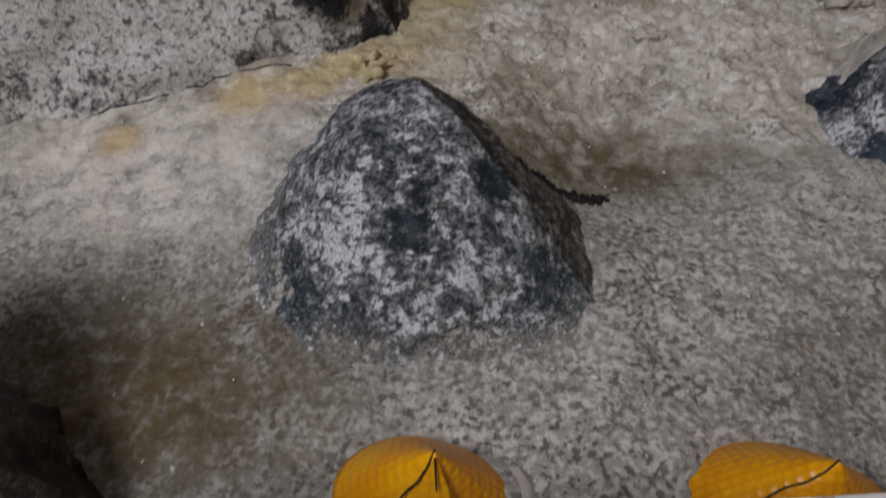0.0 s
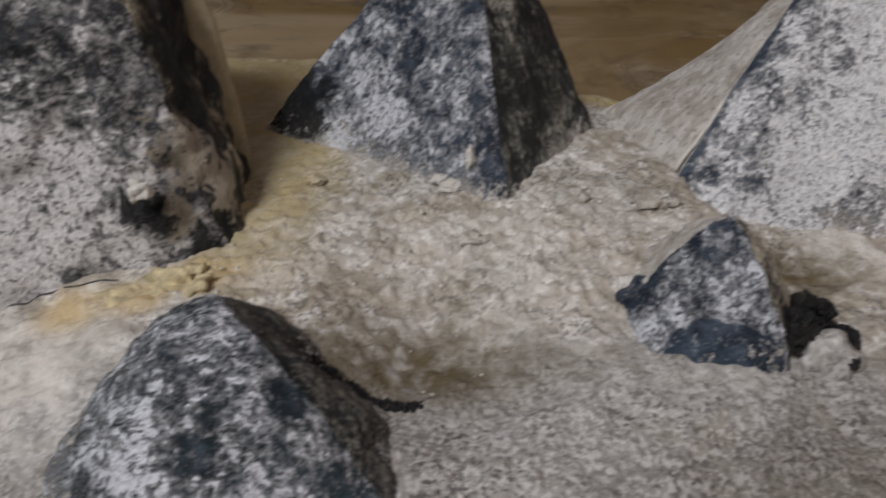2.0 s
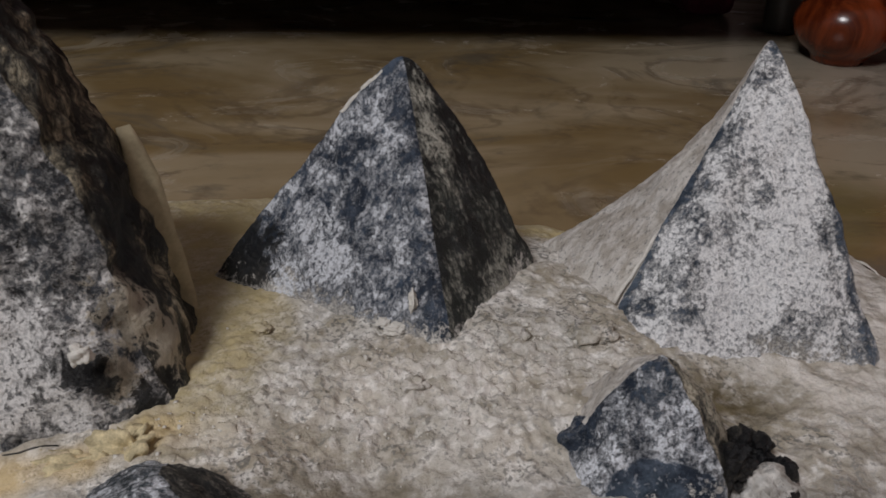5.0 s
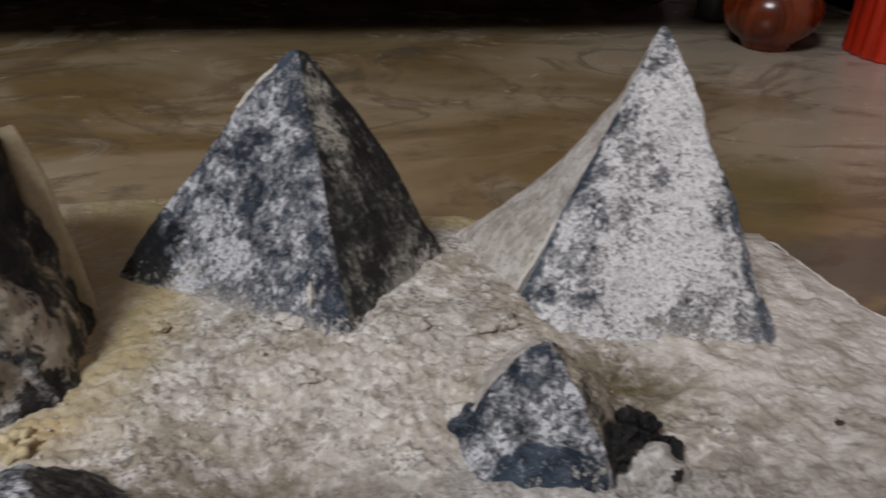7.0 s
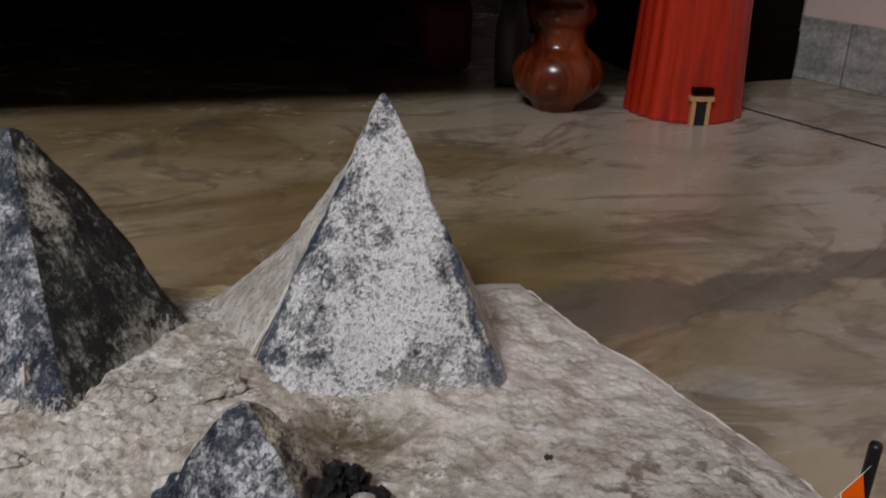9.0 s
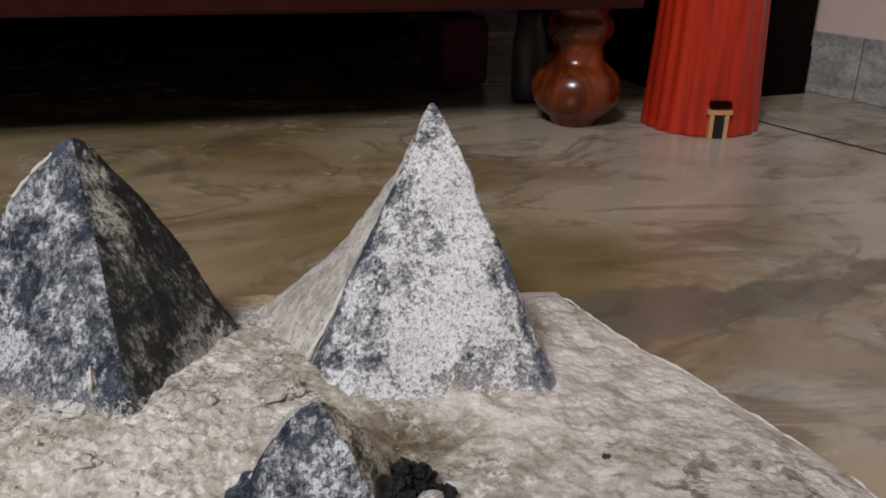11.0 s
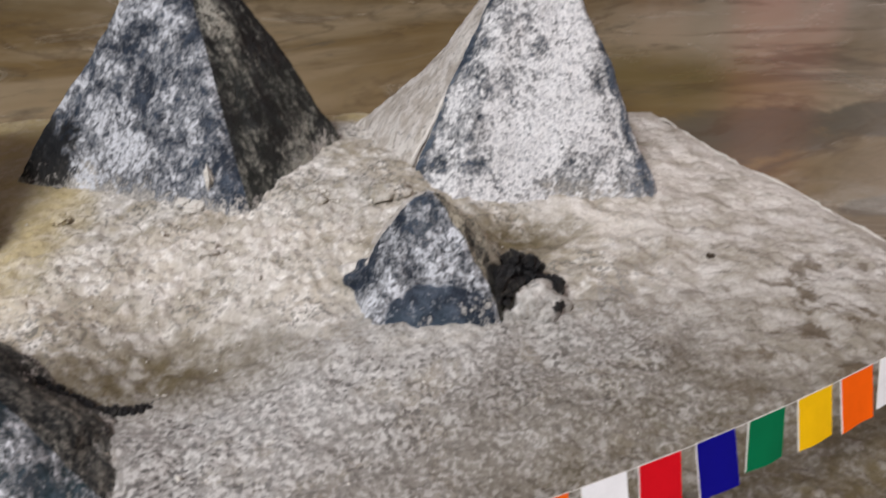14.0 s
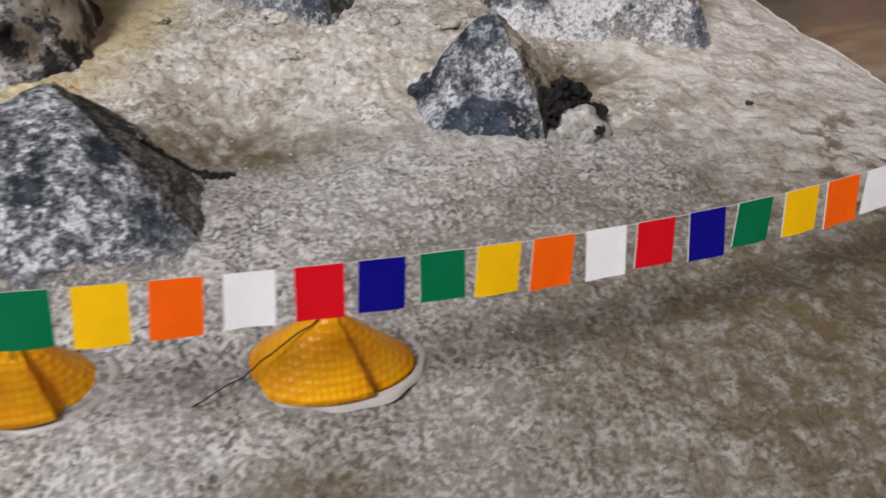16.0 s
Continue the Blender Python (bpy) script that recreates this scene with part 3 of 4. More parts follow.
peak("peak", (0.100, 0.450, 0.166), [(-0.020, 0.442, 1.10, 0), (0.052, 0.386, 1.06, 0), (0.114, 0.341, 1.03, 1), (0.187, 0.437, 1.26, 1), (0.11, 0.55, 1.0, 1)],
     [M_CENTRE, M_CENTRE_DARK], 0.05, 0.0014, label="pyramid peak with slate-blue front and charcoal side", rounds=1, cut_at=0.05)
peak("peak", (0.3055, 0.438, 0.1765), [(0.206, 0.373, 0.93, 0), (0.224, 0.337, 1.0, 0), (0.351, 0.326, 1.06, 1), (0.392, 0.447, 0.70, 1), (0.392, 0.492, 0.62, 1), (0.28, 0.545, 0.85, 1), (0.188, 0.478, 0.57, 1)],
     [M_RIGHT, M_SKIN], 0.07, 0.0019, label="tall pointed peak with thick white frosting", rounds=1, cut_at=0.04)
peak("peak", (0.196, 0.274, 0.0840), [(0.150, 0.274, 1.10, 0), (0.157, 0.238, 1.10, 0), (0.219, 0.228, 1.15, 1), (0.243, 0.272, 1.0, 1), (0.218, 0.325, 0.9, 2), (0.17, 0.315, 0.95, 2)],
     [M_SMALL, M_SMALL_SIDE, M_SKIN], 0.32, 0.0022, 130, 50, rounds=1, cut_at=0.06, label="small frosted peak with a bare blue patch at its foot")
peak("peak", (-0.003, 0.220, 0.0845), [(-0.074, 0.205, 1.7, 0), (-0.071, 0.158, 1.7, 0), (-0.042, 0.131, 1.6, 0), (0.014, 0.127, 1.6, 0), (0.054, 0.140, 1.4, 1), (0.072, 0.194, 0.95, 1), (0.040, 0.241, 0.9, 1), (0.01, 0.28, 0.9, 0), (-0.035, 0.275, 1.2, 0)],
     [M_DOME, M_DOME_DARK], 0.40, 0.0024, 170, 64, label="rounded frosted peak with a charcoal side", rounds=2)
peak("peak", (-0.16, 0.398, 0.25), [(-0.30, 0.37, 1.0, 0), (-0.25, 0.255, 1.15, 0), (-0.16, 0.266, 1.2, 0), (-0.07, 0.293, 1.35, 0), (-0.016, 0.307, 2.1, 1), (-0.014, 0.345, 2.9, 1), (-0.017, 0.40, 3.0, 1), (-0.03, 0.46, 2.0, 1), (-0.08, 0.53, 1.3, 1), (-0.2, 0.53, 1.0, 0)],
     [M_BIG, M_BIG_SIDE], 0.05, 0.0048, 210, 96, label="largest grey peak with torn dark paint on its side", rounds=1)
# only its foot is in view; the unseen top is raised to shade the ground
peak("peak", (-0.195, 0.085, 0.195), [(-0.29, 0.08, 1.0, 0), (-0.22, -0.01, 1.0, 0), (-0.12, 0.03, 1.15, 0), (-0.082, 0.092, 1.15, 0), (-0.108, 0.132, 1.1, 0), (-0.2, 0.155, 1.0, 0)],
     [M_LEFT], 0.08, 0.0045, 130, 50, label="peak painted black over brown, its unseen top raised to cast shade")


def lump(name, at, size, material, seed, label="", squash=0.7, power=0.45):
    bm = bmesh.new()
    bmesh.ops.create_icosphere(bm, subdivisions=4, radius=1.0)
    for v in bm.verts:
        d = 1 + power * noise.fractal(v.co * 1.6 + Vector((seed, 0, 0)), 1.0, 2.0, 4)
        v.co = Vector((at[0] + v.co.x * d * size[0], at[1] + v.co.y * d * size[1], at[2] + v.co.z * d * size[2] * squash))
    return part(name, bm, material, model, label, True)


def crust(name, knots, size, seed, label, material):
    """A ragged crust of small jagged flakes strewn along a line of x, y, rise."""
    pick = random.Random(seed)
    bm = bmesh.new()
    for (ax, ay, ar), (bx, by, br) in zip(knots, knots[1:]):
        count = max(3, int(math.hypot(bx - ax, by - ay) / size * 4.5))
        for k in range(count):
            f = (k + pick.random()) / count
            x, y = ax + f * (bx - ax) + pick.gauss(0, size * 0.7), ay + f * (by - ay) + pick.gauss(0, size * 0.7)
            z = ground_z(x, y) + (ar + f * (br - ar)) * pick.uniform(0.1, 1.0)
            made = bmesh.ops.create_icosphere(bm, subdivisions=2, radius=size * pick.uniform(0.45, 1.0))["verts"]
            shift = Vector((pick.random() * 9, pick.random() * 9, 0))
            for v in made:
                v.co *= 1 + 0.9 * noise.noise(v.co * 420 + shift)
                v.co = Vector((v.co.x + x, v.co.y + y, v.co.z * 1.1 + z))
    return tagged(part(name, bm, material, model, "", False), label, kind="stuff")


crust("black_crust", [(0.221, 0.242, 0.010), (0.227, 0.256, 0.015), (0.236, 0.264, 0.011), (0.245, 0.260, 0.006), (0.250, 0.250, 0.004), (0.247, 0.240, 0.001)], 0.0042, 3, "black crumpled crust at the small peak's foot", M_CRUST)
crust("black_crust", [(0.012, 0.246, 0.006), (0.030, 0.232, 0.004), (0.046, 0.220, 0.001), (0.060, 0.219, 0.0), (0.074, 0.224, -0.0008)], 0.0015, 5, "black brittle crust behind the rounded peak", M_CRUST)
M_SHOULDER = rock("bare_slate_paint", 0.22, SLATE, SLATE2, (0.5, 0.52, 0.55), 0.8)
for at, size, seed in (((0.192, 0.350, 0.047), (0.012, 0.008, 0.006), 41.0), ((0.150, 0.352, 0.046), (0.007, 0.006, 0.005), 43.0), ((0.020, 0.372, 0.045), (0.005, 0.004, 0.003), 44.0), ((0.046, 0.300, 0.039), (0.006, 0.005, 0.005), 47.0), ((0.012, 0.292, 0.042), (0.008, 0.006, 0.006), 48.0), ((0.094, 0.316, 0.045), (0.006, 0.006, 0.005), 49.0)):
    lump("snow_clod", at, size, M_GROUND, seed, "cream plaster clod", 0.8, 0.5)
lump("shoulder", (0.168, 0.273, 0.042), (0.013, 0.010, 0.011), M_SHOULDER, 13.0, "blue painted shoulder beside the small peak", 0.8, 0.25)
lump("snow_clod", (0.238, 0.244, 0.030), (0.0150, 0.011, 0.0155), M_GROUND, 8.0, "cream plaster clod against the black rock", 0.8, 0.4)

M_WAD = plain("yellowed_torn_paper", (0.80, 0.68, 0.42), 0.9, 0.3, 130, 1.0)
for at, size, seed in (((-0.050, 0.278, 0.041), (0.014, 0.007, 0.0055), 21.0), ((-0.030, 0.287, 0.042), (0.013, 0.010, 0.008), 27.0)):
    lump("paper_wad", at, size, M_WAD, seed, "crumpled yellowed torn paper", 0.9, 1.3)

# torn paper flap on the side of the largest peak
M_FLAP = plain("tan_paper", (0.50, 0.43, 0.28), 0.85, 0.15, 60, 0.4)
fl_v, fl_f = [], []
for i in range(13):
    s = i / 12
    z = 0.032 + s * 0.115
    reach = 0.014 * math.sin(math.pi * min(1, s * 0.55 + 0.42)) + 0.002 * bumpy((0, 0, z), 60)
    for k in range(5):
        q = k / 4
        fl_v.append((-0.032 - s * 0.010 + q * (0.010 + 0.5 * reach) - 0.022 * max(0, s - 0.75) * q, 0.395 + q * 0.006 + 0.002 * math.sin(9 * s), z))
for i in range(12):
    for k in range(4):
        a = i * 5 + k
        fl_f.append((a, a + 1, a + 6, a + 5))
flap = mesh_object("paper_flap", fl_v, fl_f, M_FLAP, parent=model)
flap["label"] = "loose tan paper edge"
thick = flap.modifiers.new("thickness", "SOLIDIFY")
thick.thickness = 0.0012

# dried paint chips, torn paper edges and a black line for a crease's dark
for at, size, seed in (((0.0985, 0.3665, 0.0605), (0.0022, 0.0045, 0.0055), 1.0), ((0.0885, 0.3620, 0.0470), (0.0068, 0.0045, 0.0022), 3.0), ((0.083, 0.3665, 0.0485), (0.0035, 0.004, 0.0014), 4.0),
                       ((-0.047, 0.300, 0.083), (0.0045, 0.003, 0.0045), 9.0)):
    lump("paint_chip", at, size, M_CRUMB, seed, "thick white paint dab", 1.0, 0.6)
for at, size, seed in (((0.342, 0.264, 0.0285), (0.0022, 0.0018, 0.0012), 2.0), ((0.353, 0.262, 0.0265), (0.0024, 0.0014, 0.0012), 5.0)):
    lump("grit_grain", at, size, M_GRAIN, seed, "dark grain of grit", 1.0, 0.6)


def ridge_edge(name, start, end, sag, width, seed, material, label):
    """A torn paper edge that follows a fold, uneven in width."""
    a, b = Vector(start), Vector(end)
    pts = []
    for i in range(25):
        f = i / 24
        p = a.lerp(b, f)
        p.z += sag * math.sin(math.pi * f)
        pts.append(p + Vector((0.0014 * bumpy(p + Vector((seed, 0, 0)), 110), 0, 0.0012 * bumpy(p, 140))))
    bm = tube(pts, width, 6)
    for v in bm.verts:
        v.co += Vector((1, 0.4, 1)) * width * 0.9 * noise.noise(v.co * 260 + Vector((seed, 0, 0)))
    return part(name, bm, material, model, label, True)


ridge_edge("torn_edge", (0.2985, 0.434, 0.162), (0.2105, 0.376, 0.047), -0.004, 0.0012, 1.0, M_CRUMB, "torn cream paper edge")
ridge_edge("torn_edge", (0.090, 0.449, 0.158), (0.066, 0.447, 0.136), 0.0012, 0.0015, 4.0, M_CRUMB, "torn white paper edge")
rim_pts = []
for i in range(90):
    y = 0.06 + 0.43 * i / 89
    x = along(y, RIGHT) - 0.0015 + 0.0016 * bumpy((0.4, y, 3.0), 45)
    rim_pts.append((x, y, 0.0022 + 0.0016 * bumpy((1.4, y, 3.0), 60)))
bm = tube(rim_pts, 0.0009, 7)
for v in bm.verts:
    v.co += Vector((1, 0.3, 0.8)) * 0.0010 * noise.noise(v.co * 230)
part("torn_edge", bm, M_CRUMB, model, "torn white paper edge of the sheet", True)
# thin black tube added as the dark of the crease at the largest peak's foot
for k, (a, b) in enumerate((((-0.06, 0.290), (-0.145, 0.272)),)):
    pts = []
    for i in range(17):
        x, y = a[0] + (b[0] - a[0]) * i / 16, a[1] + (b[1] - a[1]) * i / 16 + 0.0022 * math.sin(i * 0.25 + k)
        pts.append((x, y, ground_z(x, y, True) + 0.0002))
    part("crease_line", tube(pts, 0.0004, 6), M_BLACK, model, "thin black line added for the dark of a paper crease", True)

# plaster crumbs lying on the ground sheet
rng = random.Random(4)
cv, cf = [], []
spots = [(0.10, 0.31, 0.06, 0.03, 240), (0.0, 0.295, 0.035, 0.018, 90), (0.13, 0.335, 0.05, 0.015, 90), (0.19, 0.335, 0.03, 0.02, 90), (0.05, 0.15, 0.10, 0.04, 60), (-0.12, 0.23, 0.05, 0.03, 60)]
for cx, cy, sx, sy, count in spots:
    for _ in range(count):
        x, y = rng.gauss(cx, sx), rng.gauss(cy, sy)
        r = rng.uniform(0.0004, 0.0012) * (1.7 if rng.random() < 0.08 else 0.75)
        z = ground_z(x, y, True) - r * 0.1
        b = len(cv)
        for dx, dy, dz in ((1, 0, 0), (-1, 0, 0), (0, 1, 0), (0, -1, 0), (0, 0, 1), (0, 0, -1), (0.7, 0.7, 0.5), (-0.6, 0.7, 0.5)):
            k = rng.uniform(0.5, 1.5)
            cv.append((x + dx * r * k, y + dy * r * k, z + dz * r * k * 0.8))
        cf += [(b, b + 6, b + 4), (b + 6, b + 2, b + 7), (b + 6, b + 7, b + 4), (b + 7, b + 1, b + 4), (b + 1, b + 3, b + 4), (b + 3, b, b + 4),
               (b, b + 2, b + 6), (b + 2, b + 1, b + 7), (b + 2, b, b + 5), (b + 1, b + 2, b + 5), (b + 3, b + 1, b + 5), (b, b + 3, b + 5)]
crumbs = mesh_object("plaster_grit", cv, cf, M_CRUMB, parent=model)
tagged(crumbs, "small white plaster crumbs", kind="stuff")


# ---- tents ----
def tent(at, rx, ry, height, fold, label):
    """A small oval cone of woven yellow cloth, folded over along one line."""
    t = new("tent")
    x0, y0 = at
    base = ground_z(x0, y0) - 0.001
    apex = Vector((x0 + 0.001, y0 - 0.004, base + height))
    seg, rows = 72, 16

    def shell(a0, a1, lift, bulge=0.02):
        bm = bmesh.new()
        grid = []
        for j in range(rows + 1):
            v = max(0.012, j / rows)
            line = []
            for i in range(seg + 1):
                a = a0 + (a1 - a0) * i / seg
                wave = 1 + 0.03 * math.sin(3 * a + 1)
                w = min(1.0, 3 * i / seg)
                up = -0.0024 + (lift + 0.0024) * w
                out = v + (-0.03 + (bulge + 0.03) * w) * math.sin(math.pi * v)
                line.append(bm.verts.new((x0 + (apex.x - x0) * (1 - v) + math.cos(a) * (rx * wave + up) * out,
                                          y0 + (apex.y - y0) * (1 - v) + math.sin(a) * (ry * wave + up) * out,
                                          base + height * (1 - v) + up * 1.5 * v)))
            grid.append(line)
        for j in range(rows):
            for i in range(seg):
                bm.faces.new((grid[j][i], grid[j + 1][i], grid[j + 1][i + 1], grid[j][i + 1]))
        return bm

    body = part("canopy", shell(fold - 4.95, fold, 0.0012), M_YELLOW, t, "", True)
    body.modifiers.new("thickness", "SOLIDIFY").thickness = 0.0008
    inner = part("door_panel", shell(fold - 0.3, fold + 1.6, -0.0024, -0.03), M_YELLOW, t, "recessed yellow panel", True)
    inner.modifiers.new("thickness", "SOLIDIFY").thickness = 0.0006
    bm = bmesh.new()
    rings = []
    for k in range(61):
        a = math.pi * (0.85 + 1.3 * k / 60)
        spread = 0.0018 + 0.0007 * math.sin(4 * a) + 0.0005 * math.sin(11 * a)
        ring = []
        for r, up in ((-0.0015, 0.0011), (0.0004, 0.0011), (spread * 0.6, 0.0006), (spread, -0.0008)):
            gx, gy = x0 + (rx + r) * math.cos(a), y0 + (ry + r) * math.sin(a)
            ring.append(bm.verts.new((gx, gy, ground_z(gx, gy) + up)))
        rings.append(ring)
    for lo, hi in zip(rings, rings[1:]):
        for k in range(3):
            bm.faces.new((lo[k], lo[k + 1], hi[k + 1], hi[k]))
    part("glue_rim", bm, M_GLUE, t, "smeared white glue rim", True)
    return tagged(t, label, "tent", "tents on the model"), apex


def guy(start, end, name="guy_line"):
    a, b = Vector(start), Vector(end)
    pts = [a.lerp(b, i / 12) + Vector((0.0008 * math.sin(i), 0.0006 * math.cos(2 * i), -0.002 * math.sin(math.pi * i / 12))) for i in range(13)]
    return pts


for at, rx, ry, label, ends in (((0.104, 0.1005), 0.0330, 0.0195, "small yellow woven tent with an open fold, on the plaster ground", ((0.056, 0.0835),)),
                                ((0.002, 0.0990), 0.0265, 0.0180, "small yellow woven tent with a slit, glued to the plaster ground", ((-0.027, 0.070),))):
    t, tip = tent(at, rx, ry, 0.0325, -1.15, label)
    for ex, ey in ends:
        part("guy_line", tube(guy(tip, (ex, ey, ground_z(ex, ey) + 0.001)), 0.0003, 5), M_BLACK, t, "thin black thread", True)
    if at[0] < 0.05:
        part("slit", tube([tip + Vector((0.0, -0.0012, -0.001)), tip + Vector((0.0006, -0.0062, -0.0085))], 0.00028, 5), M_BLACK, t, "dark slit near the tip")

# ---- flags ----
FLAGS = {"red": (0.72, 0.004, 0.014), "blue": (0.003, 0.002, 0.23), "green": (0.0, 0.17, 0.065), "yellow": (0.95, 0.55, 0.003), "orange": (0.95, 0.125, 0.002), "white": (0.92, 0.93, 0.96)}
FLAG_MATS = {k: plain("paper_" + k, c, 0.75, 0.04, 160, 0.1, spec=0.12) for k, c in FLAGS.items()}
M_PAPER = plain("white_paper_edge", (0.82, 0.80, 0.76), 0.8, 0.05, 200)
ORDER = ["red", "blue", "green", "yellow", "orange", "white"]


LINE = [(-0.12, 0.050, 0.123), (0.03, 0.0597, 0.1125), (0.096, 0.0640, 0.1075), (0.13, 0.0700, 0.1032), (0.205, 0.0845, 0.0968), (0.25, 0.0945, 0.0950), (0.33, 0.114, 0.0965), (0.405, 0.138, 0.102)]
CURVE_Y = np.polyfit([p[0] for p in LINE], [p[1] for p in LINE], 3)
CURVE_Z = np.polyfit([p[0] for p in LINE], [p[2] for p in LINE], 3)


def line_at(x):
    return Vector((x, float(np.polyval(CURVE_Y, x)), float(np.polyval(CURVE_Z, x))))


garland = new("flag_garland")
tagged(garland, "string of small coloured paper flags tied between two black posts", "garland")
END_L, END_R = -0.115, 0.406
part("string", tube([line_at(END_L + (END_R - END_L) * i / 80) for i in range(81)], 0.00016, 6), M_STRING, garland, "thin white string", True)
rng = random.Random(11)
for k in range(-11, 18):
    name = ORDER[k % 6]
    x0 = 0.0957 + (0.0188 * k if k < 0 else 0.0178 * k + 0.0013 * min(3, max(0, k - 6)))
    if x0 < END_L + 0.004 or x0 > END_R - 0.0135:
        continue
    width = 0.0138
    a, b = line_at(x0), line_at(x0 + width)
    drop = 0.0146
    lean = rng.uniform(-0.0078, -0.0050)
    skew, curl = rng.uniform(-0.0020, -0.0002), rng.uniform(-0.0004, 0.0004)
    fv, ff = [], []
    for j in range(7):
        q = j / 6
        for i in range(7):
            s = i / 6
            p = a.lerp(b, s) + Vector((skew * q, lean * q + curl * math.sin(math.pi * s) * q + 0.0002 * math.sin(5 * s + k) * q, 0.0004 - drop * q))
            fv.append(p)
    for j in range(6):
        for i in range(6):
            c = j * 7 + i
            ff.append((c, c + 1, c + 8, c + 7))
    flag = mesh_object("flag", fv, ff, [FLAG_MATS[name], M_PAPER], parent=garland, smooth=False)
    flag["label"] = name + " paper flag"
    sheet = flag.modifiers.new("thickness", "SOLIDIFY")
    sheet.thickness, sheet.material_offset_rim = 0.0005, 1

for x, label in ((END_R, "short black plastic pipe post at the garland's end"), (END_L, "short black plastic pipe post stuck in the plaster")):
    p = line_at(x)
    post = part("flag_post", lathe([(0.0024, ground_z(x, p.y) - 0.004), (0.0024, p.z + 0.007), (0.0020, p.z + 0.0082)], 20, (p.x, p.y + 0.001, 0)), M_PIPE, None, "", True)
    tagged(post, label, "post", "garland posts")


# ---- floor, walls, ceiling ----
WALL_TURN = pose(1.25, 1.03, 0, 0, 0, 13.0)
floor = new("floor")
tagged(floor, "polished beige-grey marble floor with brown veins", "floor", kind="structure")
fturn = pose(1.018, 0.83, 0, 0, 0, 12.0)
for x0, x1 in ((-3.6, -1.805), (-1.795, -0.005), (0.005, 0.45)):
    for y0, y1 in ((-3.6, -1.305), (-1.295, 2.2)):
        part("marble_slab", box(x0, y0, -0.02, x1, y1, 0.0, 0.0008, fturn), M_MARBLE, floor)
bed_of_joint = part("joint", box(-3.7, -3.7, -0.03, 0.6, 2.3, -0.0005, 0, fturn), M_JOINT, floor, "dark cement joint")

wall_e = part("wall_east", box(0.0, -3.6, 0.0, 0.12, 2.2, 2.8, 0, WALL_TURN), M_WALL)
tagged(wall_e, "pale pink painted wall", "wall", kind="structure")
skirting = new("skirting")
tagged(skirting, "white marble skirting along the pink wall", "skirting", kind="structure")
for k in range(8):
    part("skirting_slab", box(-0.012, -3.5 + 0.7 * k, 0.0, 0.003, -3.5 + 0.7 * k + 0.697, 0.10, 0.0015, WALL_TURN), M_SKIRT, skirting)
for name, b in (("wall_north", (-3.2, 2.05, 0, 1.6, 2.15, 2.8)), ("wall_west", (-2.35, -2.4, 0, -2.25, 2.1, 2.8)), ("wall_south", (-2.4, -2.45, 0, 2.1, -2.35, 2.8))):
    tagged(part(name, box(*b), M_UNSEEN), "plain grey-white painted wall", "wall", kind="structure")
tagged(part("ceiling", box(-2.5, -2.5, 2.8, 2.2, 2.3, 2.9), M_CEIL), "plain white ceiling", "ceiling", kind="structure")

# ---- bed with turned legs ----
BED = pose(0.722, 1.018, 0, 0, 0, -4.0)
bed = new("bed")
tagged(bed, "dark varnished wooden bed with bulbous turned legs, standing on the marble", "bed")
LEG = [(0.034, 0.0), (0.036, 0.006), (0.040, 0.012), (0.052, 0.021), (0.062, 0.034), (0.0665, 0.050), (0.066, 0.060), (0.060, 0.074), (0.050, 0.084), (0.042, 0.090), (0.038, 0.097),
       (0.0365, 0.108), (0.0375, 0.118), (0.042, 0.124), (0.048, 0.132), (0.0495, 0.142), (0.047, 0.152), (0.041, 0.158), (0.044, 0.168), (0.048, 0.172), (0.048, 0.30)]
for dx, dy in ((0, 0), (-1.75, 0), (0.0, 0.86), (-1.75, 0.86)):
    bm = lathe([(r * 0.95, z * 0.95) for r, z in LEG], 56)
    bm.transform(BED @ pose(dx, dy, 0))
    part("leg", bm, M_WOOD, bed, "turned varnished leg", True)
part("front_rail", box(-1.80, -0.084, 0.167, 0.05, -0.044, 0.36, 0.004, BED), M_RAIL, bed, "front rail")
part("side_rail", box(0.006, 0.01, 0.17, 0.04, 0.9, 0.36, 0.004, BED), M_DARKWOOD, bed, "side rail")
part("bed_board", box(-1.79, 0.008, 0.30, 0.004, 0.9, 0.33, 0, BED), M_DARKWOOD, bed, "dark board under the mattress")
# unseen board, added to keep bounced light out from under the bed
part("added_back_panel", box(-1.79, 0.88, 0.0, 0.04, 0.9, 0.36, 0, BED), M_DARKWOOD, bed, "unseen dark board added to blacken the space under the bed")
part("mattress", box(-1.79, -0.07, 0.365, 0.04, 0.9, 0.50, 0.03, BED), M_PINK, bed, "mattress")

M_CLOTH = plain("dark_magenta_cloth", (0.10, 0.005, 0.025), 0.85, 0.2, 30, 0.3)
cloth = part("cloth", box(-0.13, 0.24, 0.0, -0.045, 0.40, 0.12, 0.02, BED), M_CLOTH)
tagged(cloth, "magenta folded cloth in the dark under the bed", "cloth")
jug = part("plastic_jar", lathe([(0.022, 0.0), (0.026, 0.006), (0.027, 0.09), (0.022, 0.11), (0.018, 0.12), (0.018, 0.135)], 32, (0.722, 1.175, 0)), M_WHITE, None, "", True)
tagged(jug, "pale grey plastic jar beside the bed leg", "jar")

cab = new("cupboard")
tagged(cab, "dark wooden cupboard side standing against the pink wall", "cupboard")
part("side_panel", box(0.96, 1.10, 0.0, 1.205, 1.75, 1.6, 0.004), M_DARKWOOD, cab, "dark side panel")
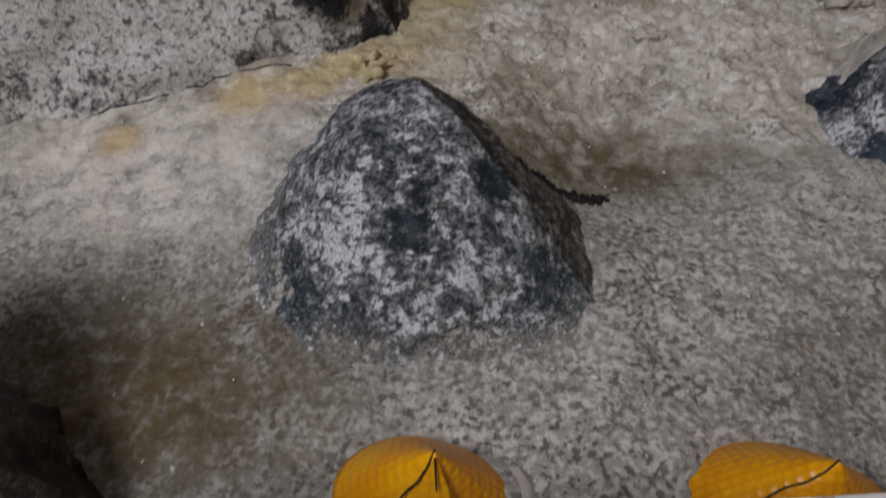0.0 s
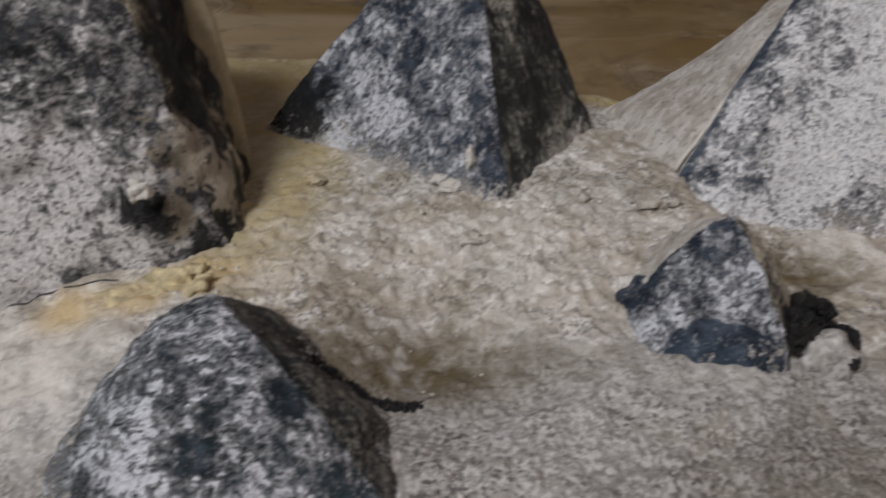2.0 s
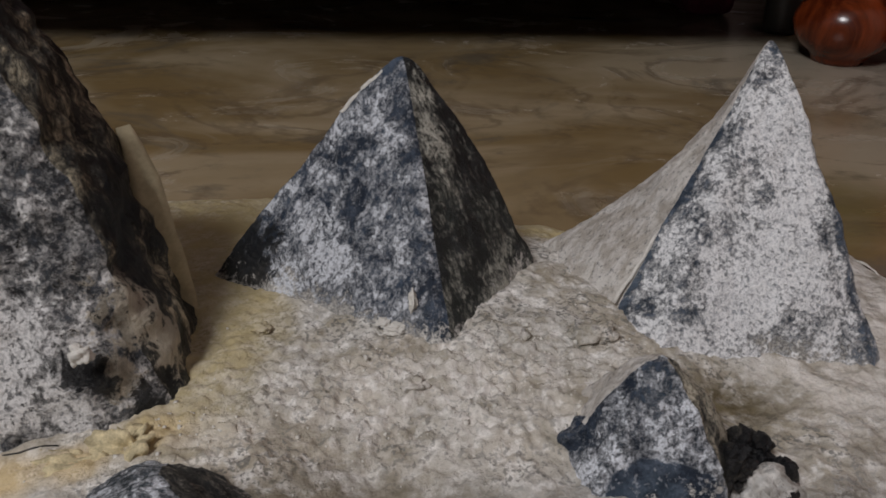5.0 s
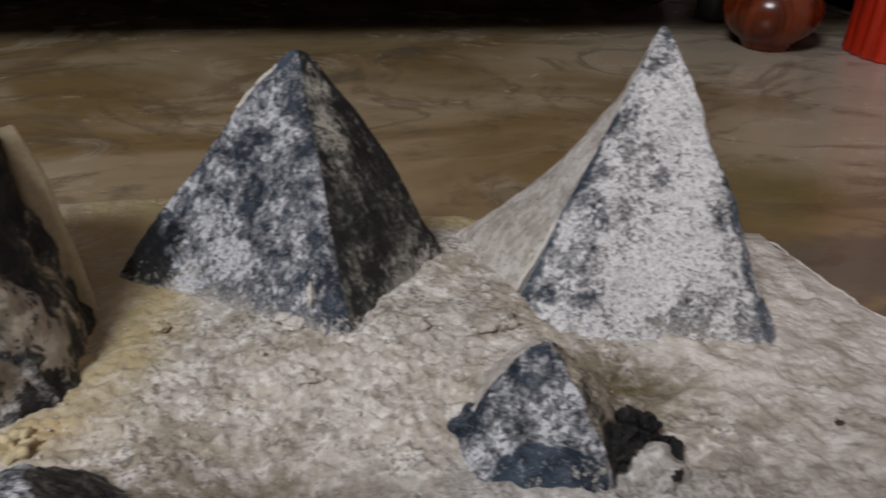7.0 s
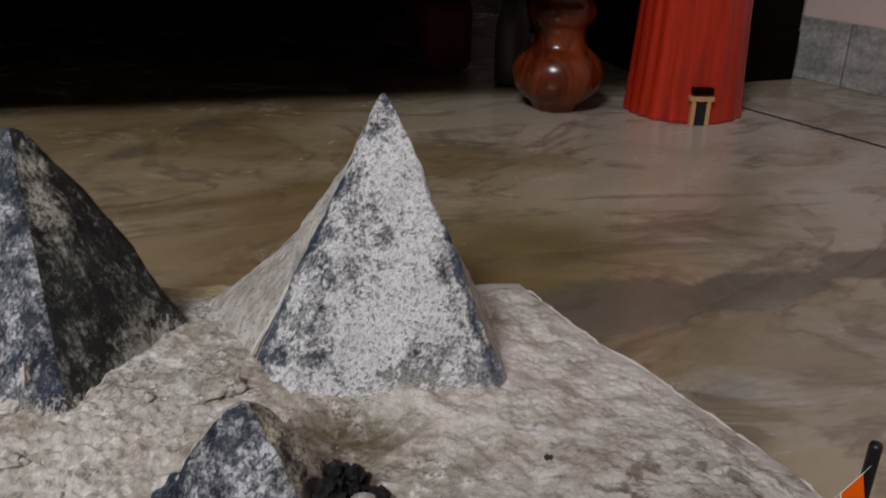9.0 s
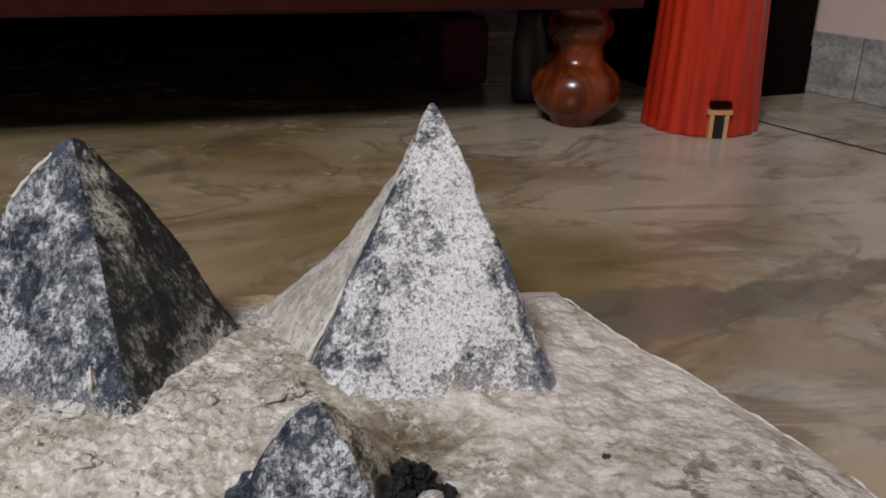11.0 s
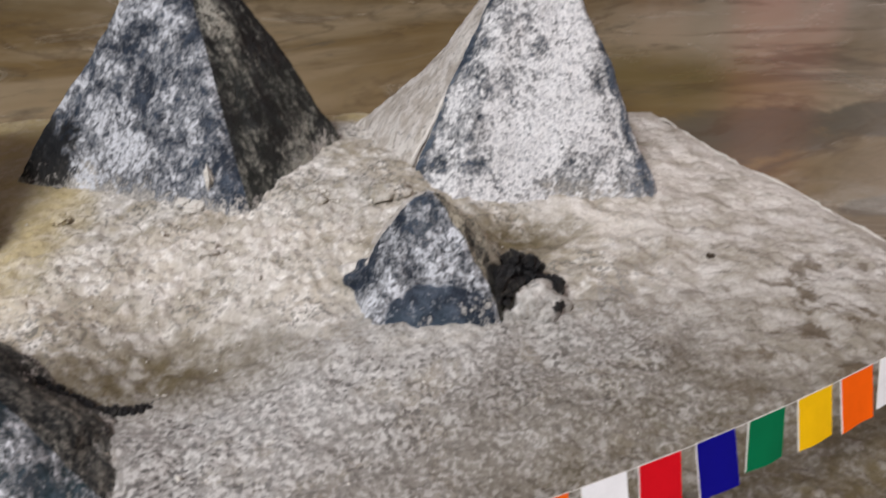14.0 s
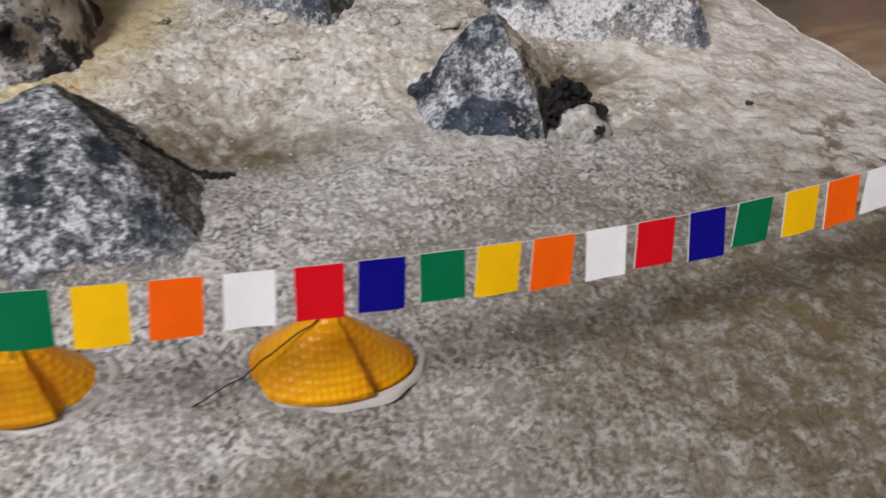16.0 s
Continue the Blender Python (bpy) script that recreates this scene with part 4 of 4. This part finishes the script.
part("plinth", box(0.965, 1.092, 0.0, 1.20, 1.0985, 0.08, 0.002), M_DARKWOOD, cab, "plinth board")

# ---- red ribbed tower ----
tower = new("toy_tower")
tagged(tower, "tall glossy red ribbed plastic tower with a tiny arched doorway", "toy tower")
TC = (0.894, 0.961)
ribs = lambda a, z: 0.018 * math.sin(19 * a + 2.0 * math.sin(2 * a)) + 0.010 * math.sin(7 * a + 1.3)
part("shaft", lathe([(0.0805, 0.0), (0.0805, 0.004)] + [(0.0798 - 0.052 * z + 0.012 * z * z, z) for z in [0.012 + 0.03 * k for k in range(17)]], 228, (*TC, 0), ribs), M_RED, tower, "ribbed red shaft", True)
part("cap", lathe([(0.059, 0.49), (0.062, 0.50), (0.061, 0.512), (0.03, 0.53), (0.004, 0.545)], 64, (*TC, 0)), M_RED, tower, "red cap", True)
DOOR = pose(0.894 - 0.026, 0.961 - 0.0765, 0, 0, 0, -18.0) @ Matrix.Scale(0.8, 4)


def arch(w, h, depth, front):
    """A doorway slab with a round top."""
    bm = bmesh.new()
    pts = [(-w, 0), (w, 0)] + [(w * math.cos(a), h - w + w * math.sin(a)) for a in (math.pi * k / 12 for k in range(13))]
    lo = [bm.verts.new((x, front, z)) for x, z in pts]
    hi = [bm.verts.new((x, front + depth, z)) for x, z in pts]
    bm.faces.new(lo)
    bm.faces.new(hi[::-1])
    for k in range(len(pts)):
        k2 = (k + 1) % len(pts)
        bm.faces.new((lo[k2], lo[k], hi[k], hi[k2]))
    bm.transform(DOOR)
    return bm


doorway = part("doorway", arch(0.0085, 0.041, 0.006, -0.0062), M_HOLE, tower, "black arched opening")
for s in (-1, 1):
    part("jamb", box(s * 0.0125 - 0.0035, -0.0085, 0.0, s * 0.0125 + 0.0035, 0.004, 0.041, 0.0006, DOOR), M_DOORFRAME, doorway, "tan jamb")
part("lintel", box(-0.0205, -0.0092, 0.041, 0.0205, 0.004, 0.049, 0.0006, DOOR), M_DOORFRAME, doorway, "tan lintel")
part("canopy", box(-0.017, -0.0105, 0.0535, 0.017, 0.004, 0.063, 0.0008, DOOR), M_DARKWOOD, doorway, "dark strip over the door")
